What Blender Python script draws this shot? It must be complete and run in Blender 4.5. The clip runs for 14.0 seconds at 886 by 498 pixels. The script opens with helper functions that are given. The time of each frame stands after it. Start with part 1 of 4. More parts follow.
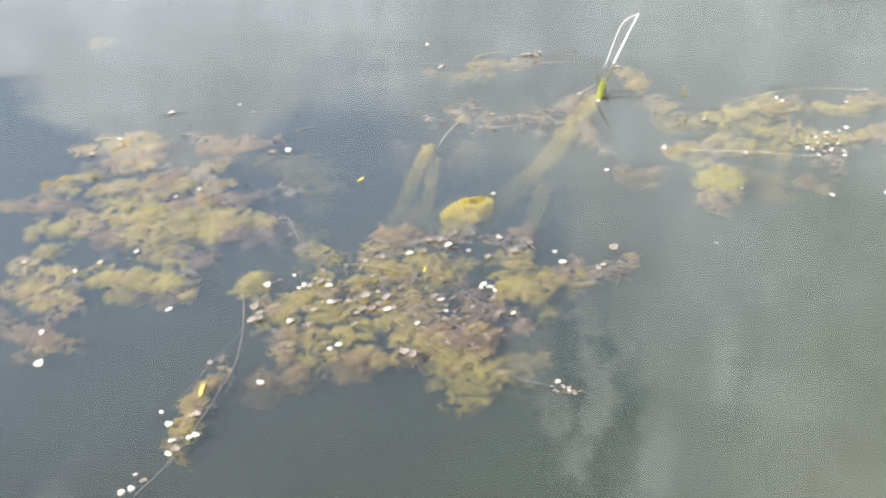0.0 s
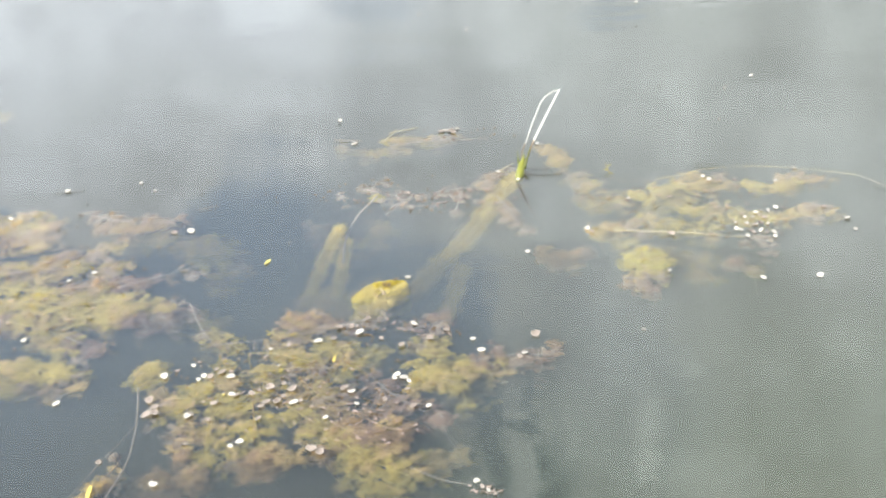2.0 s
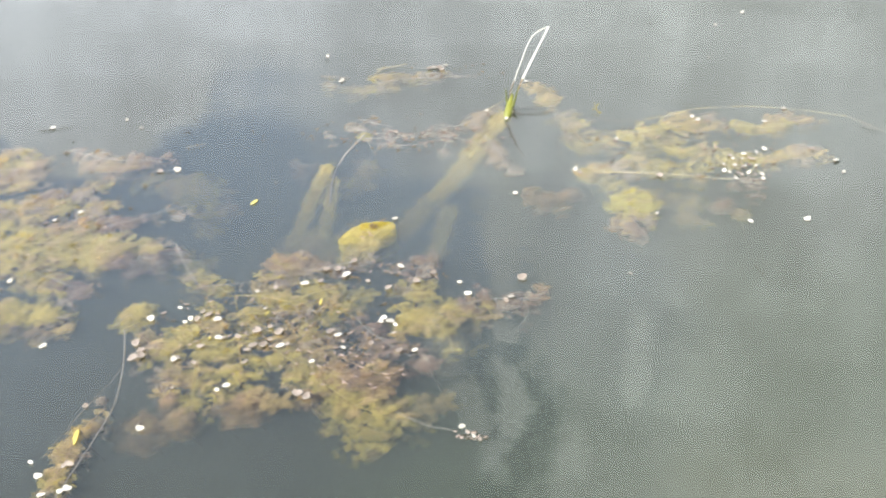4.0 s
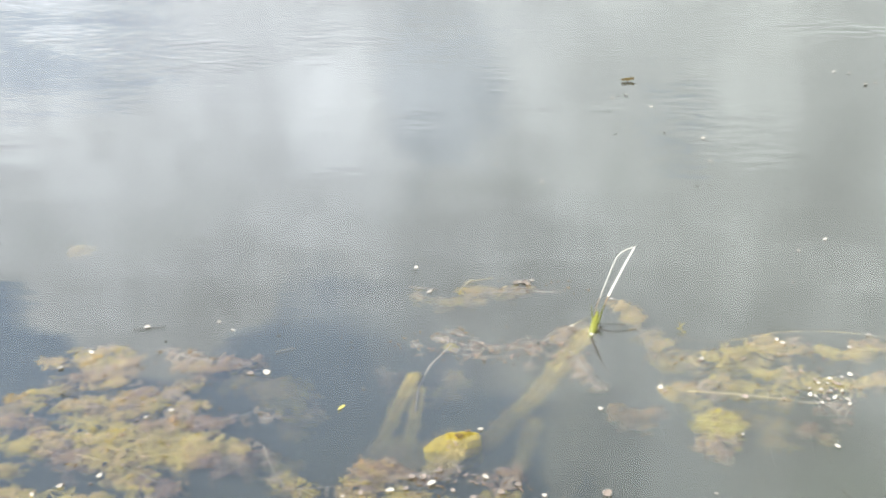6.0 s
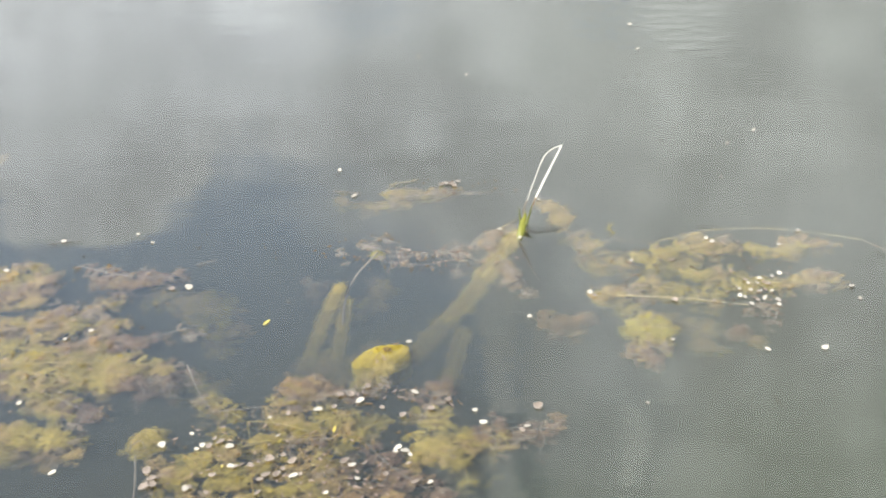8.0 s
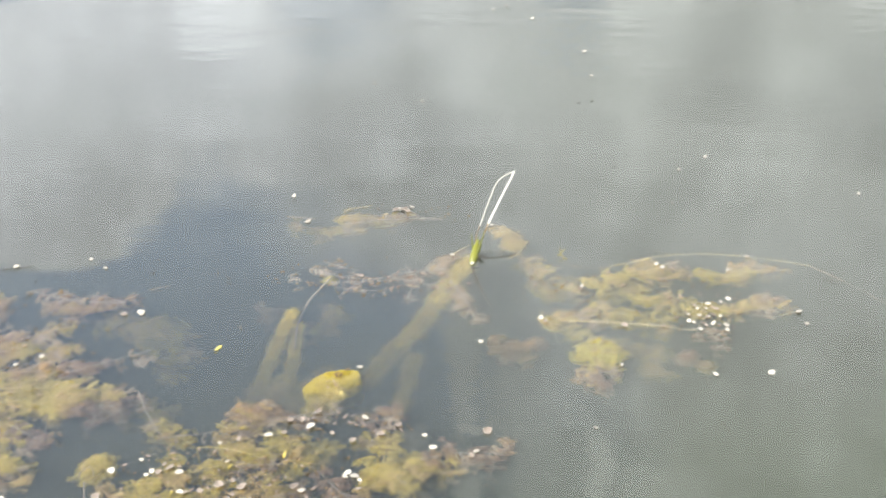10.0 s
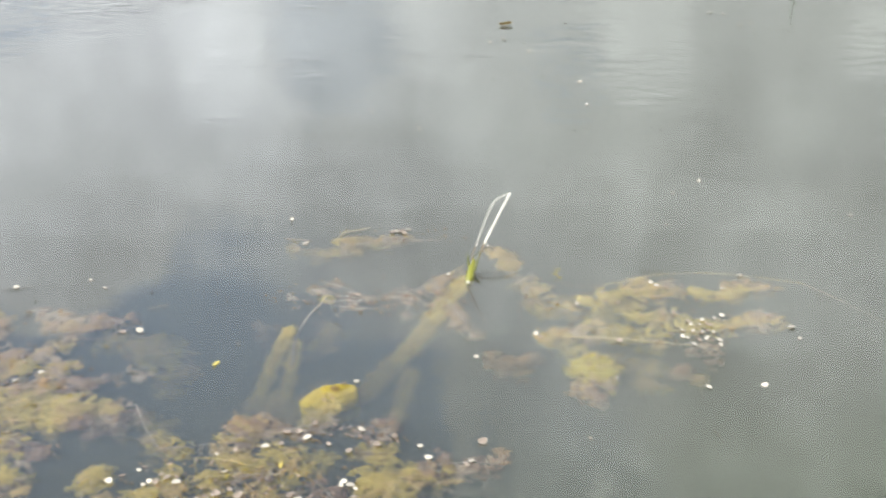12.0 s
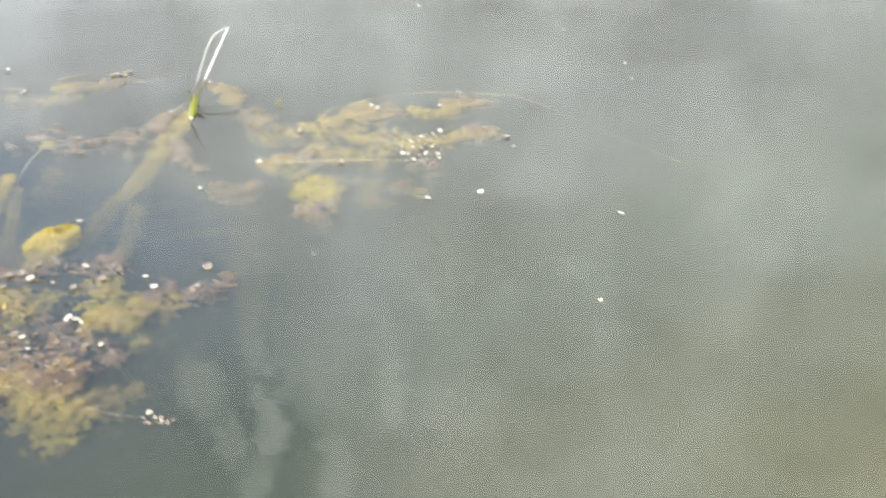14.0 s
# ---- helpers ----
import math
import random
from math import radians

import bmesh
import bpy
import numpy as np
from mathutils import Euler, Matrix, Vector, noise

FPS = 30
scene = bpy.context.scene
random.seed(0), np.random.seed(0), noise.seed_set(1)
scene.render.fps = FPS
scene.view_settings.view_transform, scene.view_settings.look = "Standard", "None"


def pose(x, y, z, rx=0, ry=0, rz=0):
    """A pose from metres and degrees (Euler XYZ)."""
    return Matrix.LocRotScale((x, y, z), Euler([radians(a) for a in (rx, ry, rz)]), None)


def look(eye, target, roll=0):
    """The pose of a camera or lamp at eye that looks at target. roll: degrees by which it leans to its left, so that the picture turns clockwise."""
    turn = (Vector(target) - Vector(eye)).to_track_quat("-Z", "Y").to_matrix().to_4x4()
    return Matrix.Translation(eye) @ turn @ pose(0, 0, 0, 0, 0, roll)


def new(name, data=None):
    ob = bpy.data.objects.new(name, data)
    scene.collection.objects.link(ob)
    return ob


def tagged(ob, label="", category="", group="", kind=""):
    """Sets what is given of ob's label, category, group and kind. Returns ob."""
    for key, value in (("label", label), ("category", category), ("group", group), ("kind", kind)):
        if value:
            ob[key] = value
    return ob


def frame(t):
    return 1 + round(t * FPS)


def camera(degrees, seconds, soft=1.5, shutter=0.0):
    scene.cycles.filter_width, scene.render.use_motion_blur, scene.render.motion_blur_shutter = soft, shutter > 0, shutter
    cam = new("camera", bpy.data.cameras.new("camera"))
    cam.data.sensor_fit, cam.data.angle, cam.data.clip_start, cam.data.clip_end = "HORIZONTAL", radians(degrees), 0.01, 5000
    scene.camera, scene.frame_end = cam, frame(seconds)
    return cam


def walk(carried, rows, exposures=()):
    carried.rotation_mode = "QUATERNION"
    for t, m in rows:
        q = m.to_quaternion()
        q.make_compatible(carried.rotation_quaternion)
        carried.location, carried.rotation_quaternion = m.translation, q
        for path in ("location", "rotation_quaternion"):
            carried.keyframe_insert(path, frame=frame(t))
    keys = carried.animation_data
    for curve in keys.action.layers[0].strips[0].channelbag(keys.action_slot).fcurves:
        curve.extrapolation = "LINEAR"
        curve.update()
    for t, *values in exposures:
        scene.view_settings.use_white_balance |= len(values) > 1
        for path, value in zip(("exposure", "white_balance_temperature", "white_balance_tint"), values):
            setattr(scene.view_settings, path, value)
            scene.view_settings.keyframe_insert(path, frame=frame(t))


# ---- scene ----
cam = camera(34.0, 14.0, soft=2.2, shutter=0.3)
PATH = [
    (0, (0.477, -0.5, 1.086), (0.013, 1.129, 0.023), -6.9),
    (0.5, (0.471, -0.491, 1.076), (0.037, 1.184, 0.074), -6.5),
    (1, (0.461, -0.449, 1.073), (0.033, 1.25, 0.108), -5.7),
    (1.5, (0.457, -0.413, 1.054), (0.072, 1.294, 0.086), -5.5),
    (2, (0.464, -0.391, 1.028), (0.101, 1.314, 0.049), -5.1),
    (2.5, (0.474, -0.378, 1.022), (0.11, 1.297, -0.009), -5.2),
    (2.7, (0.465, -0.381, 1.021), (0.123, 1.296, -0.013), -4.8),
    (4.8, (0.476, -0.367, 1.066), (0.123, 1.271, -0.026), -4.9),
    (5, (0.48, -0.387, 1.026), (0.12, 1.315, 0.04), -4.8),
    (5.4, (0.487, -0.39, 1.047), (0.053, 1.338, 0.138), -5.8),
    (5.5, (0.49, -0.376, 1.061), (0.052, 1.349, 0.149), -5.6),
    (6, (0.439, -0.407, 1.065), (-0.004, 1.368, 0.255), -3.6),
    (6.5, (0.455, -0.396, 1.074), (0.024, 1.37, 0.24), -3.6),
    (7, (0.447, -0.377, 1.08), (0.053, 1.378, 0.205), -3.8),
    (7.5, (0.422, -0.345, 1.086), (0.081, 1.386, 0.143), -2.9),
    (7.7, (0.427, -0.333, 1.096), (0.078, 1.375, 0.116), -3.9),
    (9.8, (0.467, -0.341, 1.097), (0.155, 1.386, 0.138), -3.4),
    (10, (0.459, -0.339, 1.104), (0.16, 1.394, 0.15), -3.2),
    (10.5, (0.468, -0.34, 1.115), (0.202, 1.421, 0.205), -3.0),
    (11, (0.458, -0.351, 1.12), (0.219, 1.43, 0.241), -1.2),
    (11.5, (0.452, -0.364, 1.101), (0.077, 1.403, 0.242), -2.9),
    (12, (0.47, -0.383, 1.065), (0.169, 1.384, 0.178), -3.2),
    (12.5, (0.489, -0.381, 1.074), (0.282, 1.335, 0.068), -3.5),
    (13, (0.494, -0.39, 1.067), (0.302, 1.304, 0.022), -3.6),
    (13.5, (0.522, -0.411, 1.046), (0.385, 1.288, 0.0), -4.4),
    (13.8, (0.564, -0.413, 1.022), (0.497, 1.295, -0.015), -3.9),
    (14, (0.555, -0.436, 1.023), (0.553, 1.259, -0.039), -2.9),
]
EXPOSURES = [(0, 0.74, 6250, 10), (1.0, 0.84, 6200, 10), (2.5, 0.86, 6350, 10), (5.5, 0.86, 6350, 10), (6.5, 0.56, 6450, 10), (7.5, 0.55, 6530, 10),
             (10.0, 0.76, 6540, 10), (11.5, 0.57, 6560, 10), (12.5, 0.60, 6500, 10), (13.5, 0.64, 6500, 10), (14, 0.79, 6500, 10)]
walk(cam, [(t, look(eye, target, roll)) for t, eye, target, roll in PATH], exposures=EXPOSURES)

# light and water, in one place
SUN_POWER = 5.0
CLEAR = 0.16
CLOUD_LO = 0.68
CLOUD_HI = 1.18
RIPPLE_FINE = 0.0034
RIPPLE_SLOW = 0.0011
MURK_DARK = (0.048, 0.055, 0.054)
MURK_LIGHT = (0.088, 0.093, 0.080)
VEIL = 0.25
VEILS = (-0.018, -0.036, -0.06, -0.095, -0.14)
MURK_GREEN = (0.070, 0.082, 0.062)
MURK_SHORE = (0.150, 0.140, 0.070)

# ---- world, sun ----
def node(tree, kind, **values):
    n = tree.nodes.new(kind)
    for key, value in values.items():
        n.inputs[key].default_value = value
    return n


def maths(tree, op, a, b=None, c=None, clamp=False):
    n = tree.nodes.new("ShaderNodeMath")
    n.operation, n.use_clamp = op, clamp
    for i, v in enumerate((a, b, c)):
        if v is None:
            continue
        if isinstance(v, (int, float)):
            n.inputs[i].default_value = v
        else:
            tree.links.new(v, n.inputs[i])
    return n.outputs[0]


def span(tree, value, lo, hi, to_lo=0.0, to_hi=1.0):
    n = tree.nodes.new("ShaderNodeMapRange")
    n.interpolation_type = "SMOOTHSTEP"
    tree.links.new(value, n.inputs["Value"])
    for key, v in (("From Min", lo), ("From Max", hi), ("To Min", to_lo), ("To Max", to_hi)):
        n.inputs[key].default_value = v
    return n.outputs["Result"]


def mixed(tree, fac, a, b):
    n = tree.nodes.new("ShaderNodeMix")
    n.data_type = "RGBA"
    for i, v in ((0, fac), (6, a), (7, b)):
        if isinstance(v, (int, float, tuple)):
            n.inputs[i].default_value = v if not isinstance(v, tuple) or len(v) == 4 else (*v, 1)
        else:
            tree.links.new(v, n.inputs[i])
    return n.outputs[2]


SUN_EL, SUN_AZ = 52, -130          # degrees; azimuth from +y towards +x
world = bpy.data.worlds.new("sky")
world.use_nodes = True
scene.world = world
wt = world.node_tree
wt.nodes.clear()
sky = wt.nodes.new("ShaderNodeTexSky")
sky.sky_type, sky.sun_disc = "NISHITA", False
sky.sun_elevation, sky.sun_rotation = radians(SUN_EL), radians(SUN_AZ)
ray = wt.nodes.new("ShaderNodeTexCoord").outputs["Generated"]
sep = wt.nodes.new("ShaderNodeSeparateXYZ")
wt.links.new(ray, sep.inputs[0])
az = maths(wt, "MULTIPLY", maths(wt, "ARCTAN2", sep.outputs[0], sep.outputs[1]), 57.2958)
el = maths(wt, "MULTIPLY", maths(wt, "ARCSINE", sep.outputs[2]), 57.2958)


def sky_noise(scale, detail, rough, at=(0, 0, 0)):
    m = node(wt, "ShaderNodeMapping", Location=at)
    n = node(wt, "ShaderNodeTexNoise", Scale=scale, Detail=detail, Roughness=rough)
    wt.links.new(ray, m.inputs[0])
    wt.links.new(m.outputs[0], n.inputs["Vector"])
    return n.outputs["Fac"]


ragged = sky_noise(11, 6, 0.62)
puffs = sky_noise(5.5, 5, 0.55, (3, 1, 0))
wisps = sky_noise(26, 6, 0.65, (1, 4, 2))
shreds = sky_noise(60, 5, 0.6, (5, 2, 7))
wide = sky_noise(1.7, 3, 0.5, (0, 5, 2))


def patch(u, v, a, b, soft, rag, power=2):
    """A field of sky round azimuth u and elevation v, in degrees: 1 inside, 0 outside, with a ragged rim."""
    du = maths(wt, "POWER", maths(wt, "DIVIDE", maths(wt, "ABSOLUTE", maths(wt, "SUBTRACT", az, u)), a), power)
    dv = maths(wt, "POWER", maths(wt, "DIVIDE", maths(wt, "ABSOLUTE", maths(wt, "SUBTRACT", el, v)), b), power)
    r = maths(wt, "POWER", maths(wt, "ADD", du, dv), 1 / power)
    d = maths(wt, "MULTIPLY", maths(wt, "SUBTRACT", r, 1.0), min(a, b))
    coarse, fine = (wisps, shreds) if min(a, b) < 1.4 else (ragged, wisps)
    d = maths(wt, "ADD", d, maths(wt, "MULTIPLY", maths(wt, "SUBTRACT", coarse, 0.5), 2.4 * rag))
    d = maths(wt, "ADD", d, maths(wt, "MULTIPLY", maths(wt, "SUBTRACT", fine, 0.5), 1.6 * rag))
    return span(wt, d, -soft, soft, 1.0, 0.0)


def times(a, b):
    return maths(wt, "MULTIPLY", a, b)


def without(a, b, share=1.0):
    return times(a, maths(wt, "SUBTRACT", 1.0, times(b, share)))


# openings between the clouds, and the cloud lobes and scraps that cross them
open_sky = maths(wt, "MAXIMUM", patch(-22, 39.6, 15.2, 14.4, 1.7, 2.2), patch(-37.5, 30, 8.6, 8.2, 0.7, 1.4))
open_sky = without(open_sky, patch(-25.6, 21.2, 5.1, 6.3, 0.4, 1.0, 2.6))
open_sky = without(open_sky, patch(-11.0, 25.4, 6.4, 3.8, 1.6, 2.0), 0.72)
open_sky = maths(wt, "MAXIMUM", open_sky, times(patch(-13.8, 18.0, 2.5, 3.0, 0.9, 2.2, 2.4), 0.28))
open_sky = maths(wt, "MAXIMUM", open_sky, times(patch(-28, 14.6, 4.0, 2.0, 0.7, 1.4), 0.5))
open_sky = maths(wt, "MAXIMUM", open_sky, times(patch(-4.2, 20.0, 1.5, 0.9, 0.4, 0.8), 0.35))
open_sky = maths(wt, "MAXIMUM", open_sky, times(patch(-5.5, 37.5, 5.0, 7.5, 1.6, 2.0), 0.38))
for u, v, a, b, share in ((-12.3, 36.8, 0.8, 1.5, 0.6), (-11.3, 39.2, 0.7, 1.2, 0.6), (-9.2, 38.4, 0.7, 1.5, 0.65), (-10.3, 40.8, 0.7, 0.8, 0.5), (-9.2, 32.6, 1.0, 2.6, 0.6), (-7.8, 35.6, 0.5, 1.2, 0.5), (-6.3, 40.8, 0.8, 1.4, 0.6), (-2.8, 37.0, 0.45, 1.4, 0.6)):
    open_sky = without(open_sky, patch(u, v, a, b, 0.4, 1.2), share)
broken = span(wt, wide, 0.56, 0.66)
broken = times(broken, span(wt, maths(wt, "ABSOLUTE", az), 35, 60))
open_sky = maths(wt, "MAXIMUM", open_sky, broken)

# brightness of the clouds: soft swells, with a few sunlit tops
cloud_light = span(wt, puffs, 0.3, 0.7, CLOUD_LO, CLOUD_HI)
for u, v, a, b, soft, rag, power, more in ((14.2, 30.0, 3.4, 3.0, 1.2, 1.6, 2, 0.16), (10.0, 35.5, 2.6, 1.8, 0.8, 1.2, 2, 0.10), (-18.4, 16.8, 1.9, 3.5, 0.3, 1.0, 4, 0.15), (-22, 17.5, 3.0, 3.0, 1.0, 1.6, 2, 0.03), (-0.7, 18.2, 2.0, 1.9, 0.35, 1.0, 3, 0.13),
                                           (8.8, 18.5, 1.4, 2.2, 0.4, 1.0, 3, 0.14), (-25.6, 23, 4.8, 4.2, 0.7, 1.4, 2.6, 0.10), (-4, 20.5, 6, 5.5, 2.0, 2.0, 2, 0.15), (-2.8, 37.0, 0.45, 1.5, 0.5, 1.0, 2, 0.15), (-12.3, 36.8, 0.8, 1.5, 0.4, 1.2, 2, 0.10), (-9.2, 38.4, 0.7, 1.5, 0.4, 1.2, 2, 0.10), (-6.3, 40.8, 0.8, 1.4, 0.4, 1.2, 2, 0.08), (10, 34.5, 6.5, 7.0, 3.0, 1.5, 2, 0.09)):
    cloud_light = maths(wt, "ADD", cloud_light, times(patch(u, v, a, b, soft, rag, power), more))
cloud_light = times(cloud_light, span(wt, ragged, 0.32, 0.68, 0.82, 1.18))
cloud_light = times(cloud_light, span(wt, el, 16, 40, 1.18, 0.78))
cloud_light = times(cloud_light, span(wt, az, -3, 14, 1.0, 0.88))
cloud = wt.nodes.new("ShaderNodeVectorMath")
cloud.operation = "SCALE"
wt.links.new(mixed(wt, span(wt, az, -22, 2), (0.94, 0.988, 1.04), (0.945, 1.0, 0.962)), cloud.inputs[0])
wt.links.new(cloud_light, cloud.inputs["Scale"])
clear = wt.nodes.new("ShaderNodeVectorMath")
clear.operation = "SCALE"
wt.links.new(sky.outputs[0], clear.inputs[0])
clear.inputs["Scale"].default_value = CLEAR
haze = mixed(wt, 0.4, clear.outputs[0], (0.435, 0.475, 0.495))
deeper = wt.nodes.new("ShaderNodeVectorMath")
deeper.operation = "SCALE"
wt.links.new(haze, deeper.inputs[0])
wt.links.new(span(wt, el, 27, 43, 1.42, 0.47), deeper.inputs["Scale"])
shown = mixed(wt, open_sky, cloud.outputs[0], deeper.outputs[0])
back = node(wt, "ShaderNodeBackground", Strength=1.0)
wt.links.new(shown, back.inputs["Color"])
wt.links.new(back.outputs[0], wt.nodes.new("ShaderNodeOutputWorld").inputs["Surface"])

sun = new("sun", bpy.data.lights.new("sun", "SUN"))
sun.data.energy, sun.data.angle, sun.data.color = SUN_POWER, radians(0.6), (1.0, 0.945, 0.84)
sun_way = Vector((math.sin(radians(SUN_AZ)) * math.cos(radians(SUN_EL)), math.cos(radians(SUN_AZ)) * math.cos(radians(SUN_EL)), math.sin(radians(SUN_EL))))
sun.matrix_world = look(sun_way * 20, (0, 0, 0))


# ---- materials ----
def material(name):
    m = bpy.data.materials.new(name)
    m.use_nodes = True
    m.node_tree.nodes.clear()
    return m, m.node_tree


def out(tree, shader):
    tree.links.new(shader, tree.nodes.new("ShaderNodeOutputMaterial").inputs["Surface"])


def noise_fac(tree, scale, detail=4, rough=0.55, stretch=(1, 1, 1), space="Object", turn=0.0):
    c = tree.nodes.new("ShaderNodeTexCoord")
    m = node(tree, "ShaderNodeMapping", Scale=stretch, Rotation=(0, 0, turn))
    n = node(tree, "ShaderNodeTexNoise", Scale=scale, Detail=detail, Roughness=rough)
    tree.links.new(c.outputs[space], m.inputs[0])
    tree.links.new(m.outputs[0], n.inputs["Vector"])
    return n.outputs["Fac"]


def plant(name, dark, light, rough=0.55, scale=90, through_light=0.25, spread=0.5):
    """Leaf or stalk: two tones by grain, by whole piece, and a little light through it."""
    m, t = material(name)
    grain = noise_fac(t, scale)
    own = t.nodes.new("ShaderNodeObjectInfo").outputs["Random"]
    isle = t.nodes.new("ShaderNodeNewGeometry").outputs["Random Per Island"]
    fac = maths(t, "ADD", maths(t, "MULTIPLY", own, spread * 0.7), maths(t, "MULTIPLY", isle, 0.55))
    fac = maths(t, "ADD", fac, maths(t, "MULTIPLY", maths(t, "SUBTRACT", grain, 0.4), 0.9), clamp=True)
    colour = mixed(t, fac, dark, light)
    p = node(t, "ShaderNodeBsdfPrincipled", Roughness=rough)
    t.links.new(colour, p.inputs["Base Color"])
    tr = t.nodes.new("ShaderNodeBsdfTranslucent")
    t.links.new(colour, tr.inputs["Color"])
    mix = node(t, "ShaderNodeMixShader", Fac=through_light)
    t.links.new(p.outputs[0], mix.inputs[1])
    t.links.new(tr.outputs[0], mix.inputs[2])
    out(t, mix.outputs[0])
    return m


HUES = {
    "olive": plant("milfoil olive", (0.062, 0.054, 0.016), (0.535, 0.435, 0.125)),
    "ochre": plant("milfoil ochre", (0.085, 0.061, 0.028), (0.545, 0.410, 0.185)),
    "rust": plant("milfoil rust", (0.072, 0.049, 0.030), (0.385, 0.268, 0.150)),
    "wine": plant("milfoil wine", (0.061, 0.045, 0.038), (0.297, 0.209, 0.160)),
    "lime": plant("milfoil lime", (0.105, 0.094, 0.018), (0.565, 0.490, 0.115)),
    "pale": plant("milfoil pale", (0.099, 0.080, 0.060), (0.407, 0.332, 0.255)),
}
STEMS = {
    "straw": plant("straw stem", (0.36, 0.31, 0.19), (0.62, 0.56, 0.38), 0.5, 60, 0.0),
    "olive": plant("olive stem", (0.16, 0.13, 0.04), (0.38, 0.31, 0.11), 0.5, 60, 0.0),
    "grey": plant("grey stem", (0.10, 0.095, 0.09), (0.24, 0.22, 0.20), 0.5, 60, 0.0),
    "red": plant("reddish stem", (0.13, 0.085, 0.045), (0.30, 0.205, 0.115), 0.5, 60, 0.0),
    "dark": plant("dark twig", (0.03, 0.026, 0.02), (0.08, 0.07, 0.05), 0.6, 60, 0.0),
    "pale": plant("pale stem", (0.16, 0.14, 0.12), (0.34, 0.30, 0.26), 0.5, 60, 0.0),
}
DISCS = {
    "white": plant("white petal", (0.24, 0.22, 0.20), (0.66, 0.63, 0.57), 0.35, 120, 0.15, 1.1),
    "pink": plant("faded floating leaf", (0.14, 0.112, 0.098), (0.40, 0.34, 0.30), 0.3, 140, 0.1, 0.8),
    "rim": plant("pale leaf rim", (0.20, 0.17, 0.15), (0.46, 0.41, 0.37), 0.3, 140, 0.1, 0.8),
    "curl": plant("dead milfoil ends and glints", (0.12, 0.085, 0.075), (0.36, 0.28, 0.25), 0.4, 140, 0.1, 0.8),
    "yellow": plant("yellow petal", (0.45, 0.34, 0.07), (0.72, 0.64, 0.18), 0.35, 120, 0.15, 0.8),
}
ALGA = plant("yellow alga", (0.30, 0.24, 0.03), (0.66, 0.54, 0.085), 0.6, 110, 0.15)
COAT = plant("silty coat", (0.37, 0.30, 0.09), (0.54, 0.43, 0.14), 0.7, 60, 0.1)
BLEACHED = plant("bleached reed", (0.62, 0.60, 0.54), (0.86, 0.85, 0.80), 0.4, 80, 0.05)
SHEATH = plant("green sheath", (0.04, 0.055, 0.01), (0.22, 0.23, 0.035), 0.35, 60, 0.15)
BLADE = plant("green blade", (0.03, 0.055, 0.012), (0.09, 0.13, 0.03), 0.45, 30, 0.2)

# water surface: clear, mirror-smooth, with slow ripples that freshen farther out
WATER, t = material("pond water")
c = t.nodes.new("ShaderNodeTexCoord").outputs["Object"]
xyz = t.nodes.new("ShaderNodeSeparateXYZ")
t.links.new(c, xyz.inputs[0])
fine = noise_fac(t, 1.0, 1.0, 0.45, (13, 36, 1), turn=0.2)
slow = noise_fac(t, 1.0, 0.5, 0.4, (2.6, 6.5, 1))
patch = noise_fac(t, 1.0, 2, 0.5, (0.9, 1.5, 1))
breeze = maths(t, "MULTIPLY", span(t, patch, 0.49, 0.63, 0.05, 1.0), span(t, xyz.outputs[1], 0.3, 1.7, 0.04, 1.0))
breeze = maths(t, "MAXIMUM", breeze, span(t, xyz.outputs[1], 0.6, 1.8, 0.0, 0.24))
height = maths(t, "ADD", maths(t, "MULTIPLY", maths(t, "MULTIPLY", fine, breeze), RIPPLE_FINE), maths(t, "MULTIPLY", slow, RIPPLE_SLOW))
bump = node(t, "ShaderNodeBump", Strength=1.0, Distance=1.0)
t.links.new(height, bump.inputs["Height"])
under = node(t, "ShaderNodeBsdfRefraction", Roughness=0.0, IOR=1.333, Color=(0.97, 0.99, 0.98, 1))
gloss = node(t, "ShaderNodeBsdfGlossy", Roughness=0.0, Color=(1, 1, 1, 1))
shine = node(t, "ShaderNodeFresnel", IOR=1.95)
for n in (under, gloss, shine):
    t.links.new(bump.outputs[0], n.inputs["Normal"])
mix = t.nodes.new("ShaderNodeMixShader")
t.links.new(shine.outputs[0], mix.inputs[0])
t.links.new(under.outputs[0], mix.inputs[1])
t.links.new(gloss.outputs[0], mix.inputs[2])
out(t, mix.outputs[0])

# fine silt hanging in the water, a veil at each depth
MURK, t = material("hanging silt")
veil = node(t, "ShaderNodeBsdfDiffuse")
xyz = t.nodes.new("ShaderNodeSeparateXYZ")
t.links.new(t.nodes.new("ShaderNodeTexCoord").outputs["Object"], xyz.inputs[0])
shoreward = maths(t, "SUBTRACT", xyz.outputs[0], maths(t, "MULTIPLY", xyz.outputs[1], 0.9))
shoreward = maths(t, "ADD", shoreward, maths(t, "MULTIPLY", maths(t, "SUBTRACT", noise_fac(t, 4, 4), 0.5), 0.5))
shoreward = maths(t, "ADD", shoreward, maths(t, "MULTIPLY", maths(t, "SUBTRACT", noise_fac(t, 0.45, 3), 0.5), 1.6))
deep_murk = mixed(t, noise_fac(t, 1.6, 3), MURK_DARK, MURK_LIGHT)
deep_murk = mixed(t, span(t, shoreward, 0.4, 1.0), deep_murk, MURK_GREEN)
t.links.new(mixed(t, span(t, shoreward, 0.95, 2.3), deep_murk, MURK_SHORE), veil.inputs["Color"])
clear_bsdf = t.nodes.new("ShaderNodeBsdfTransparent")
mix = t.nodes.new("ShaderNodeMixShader")
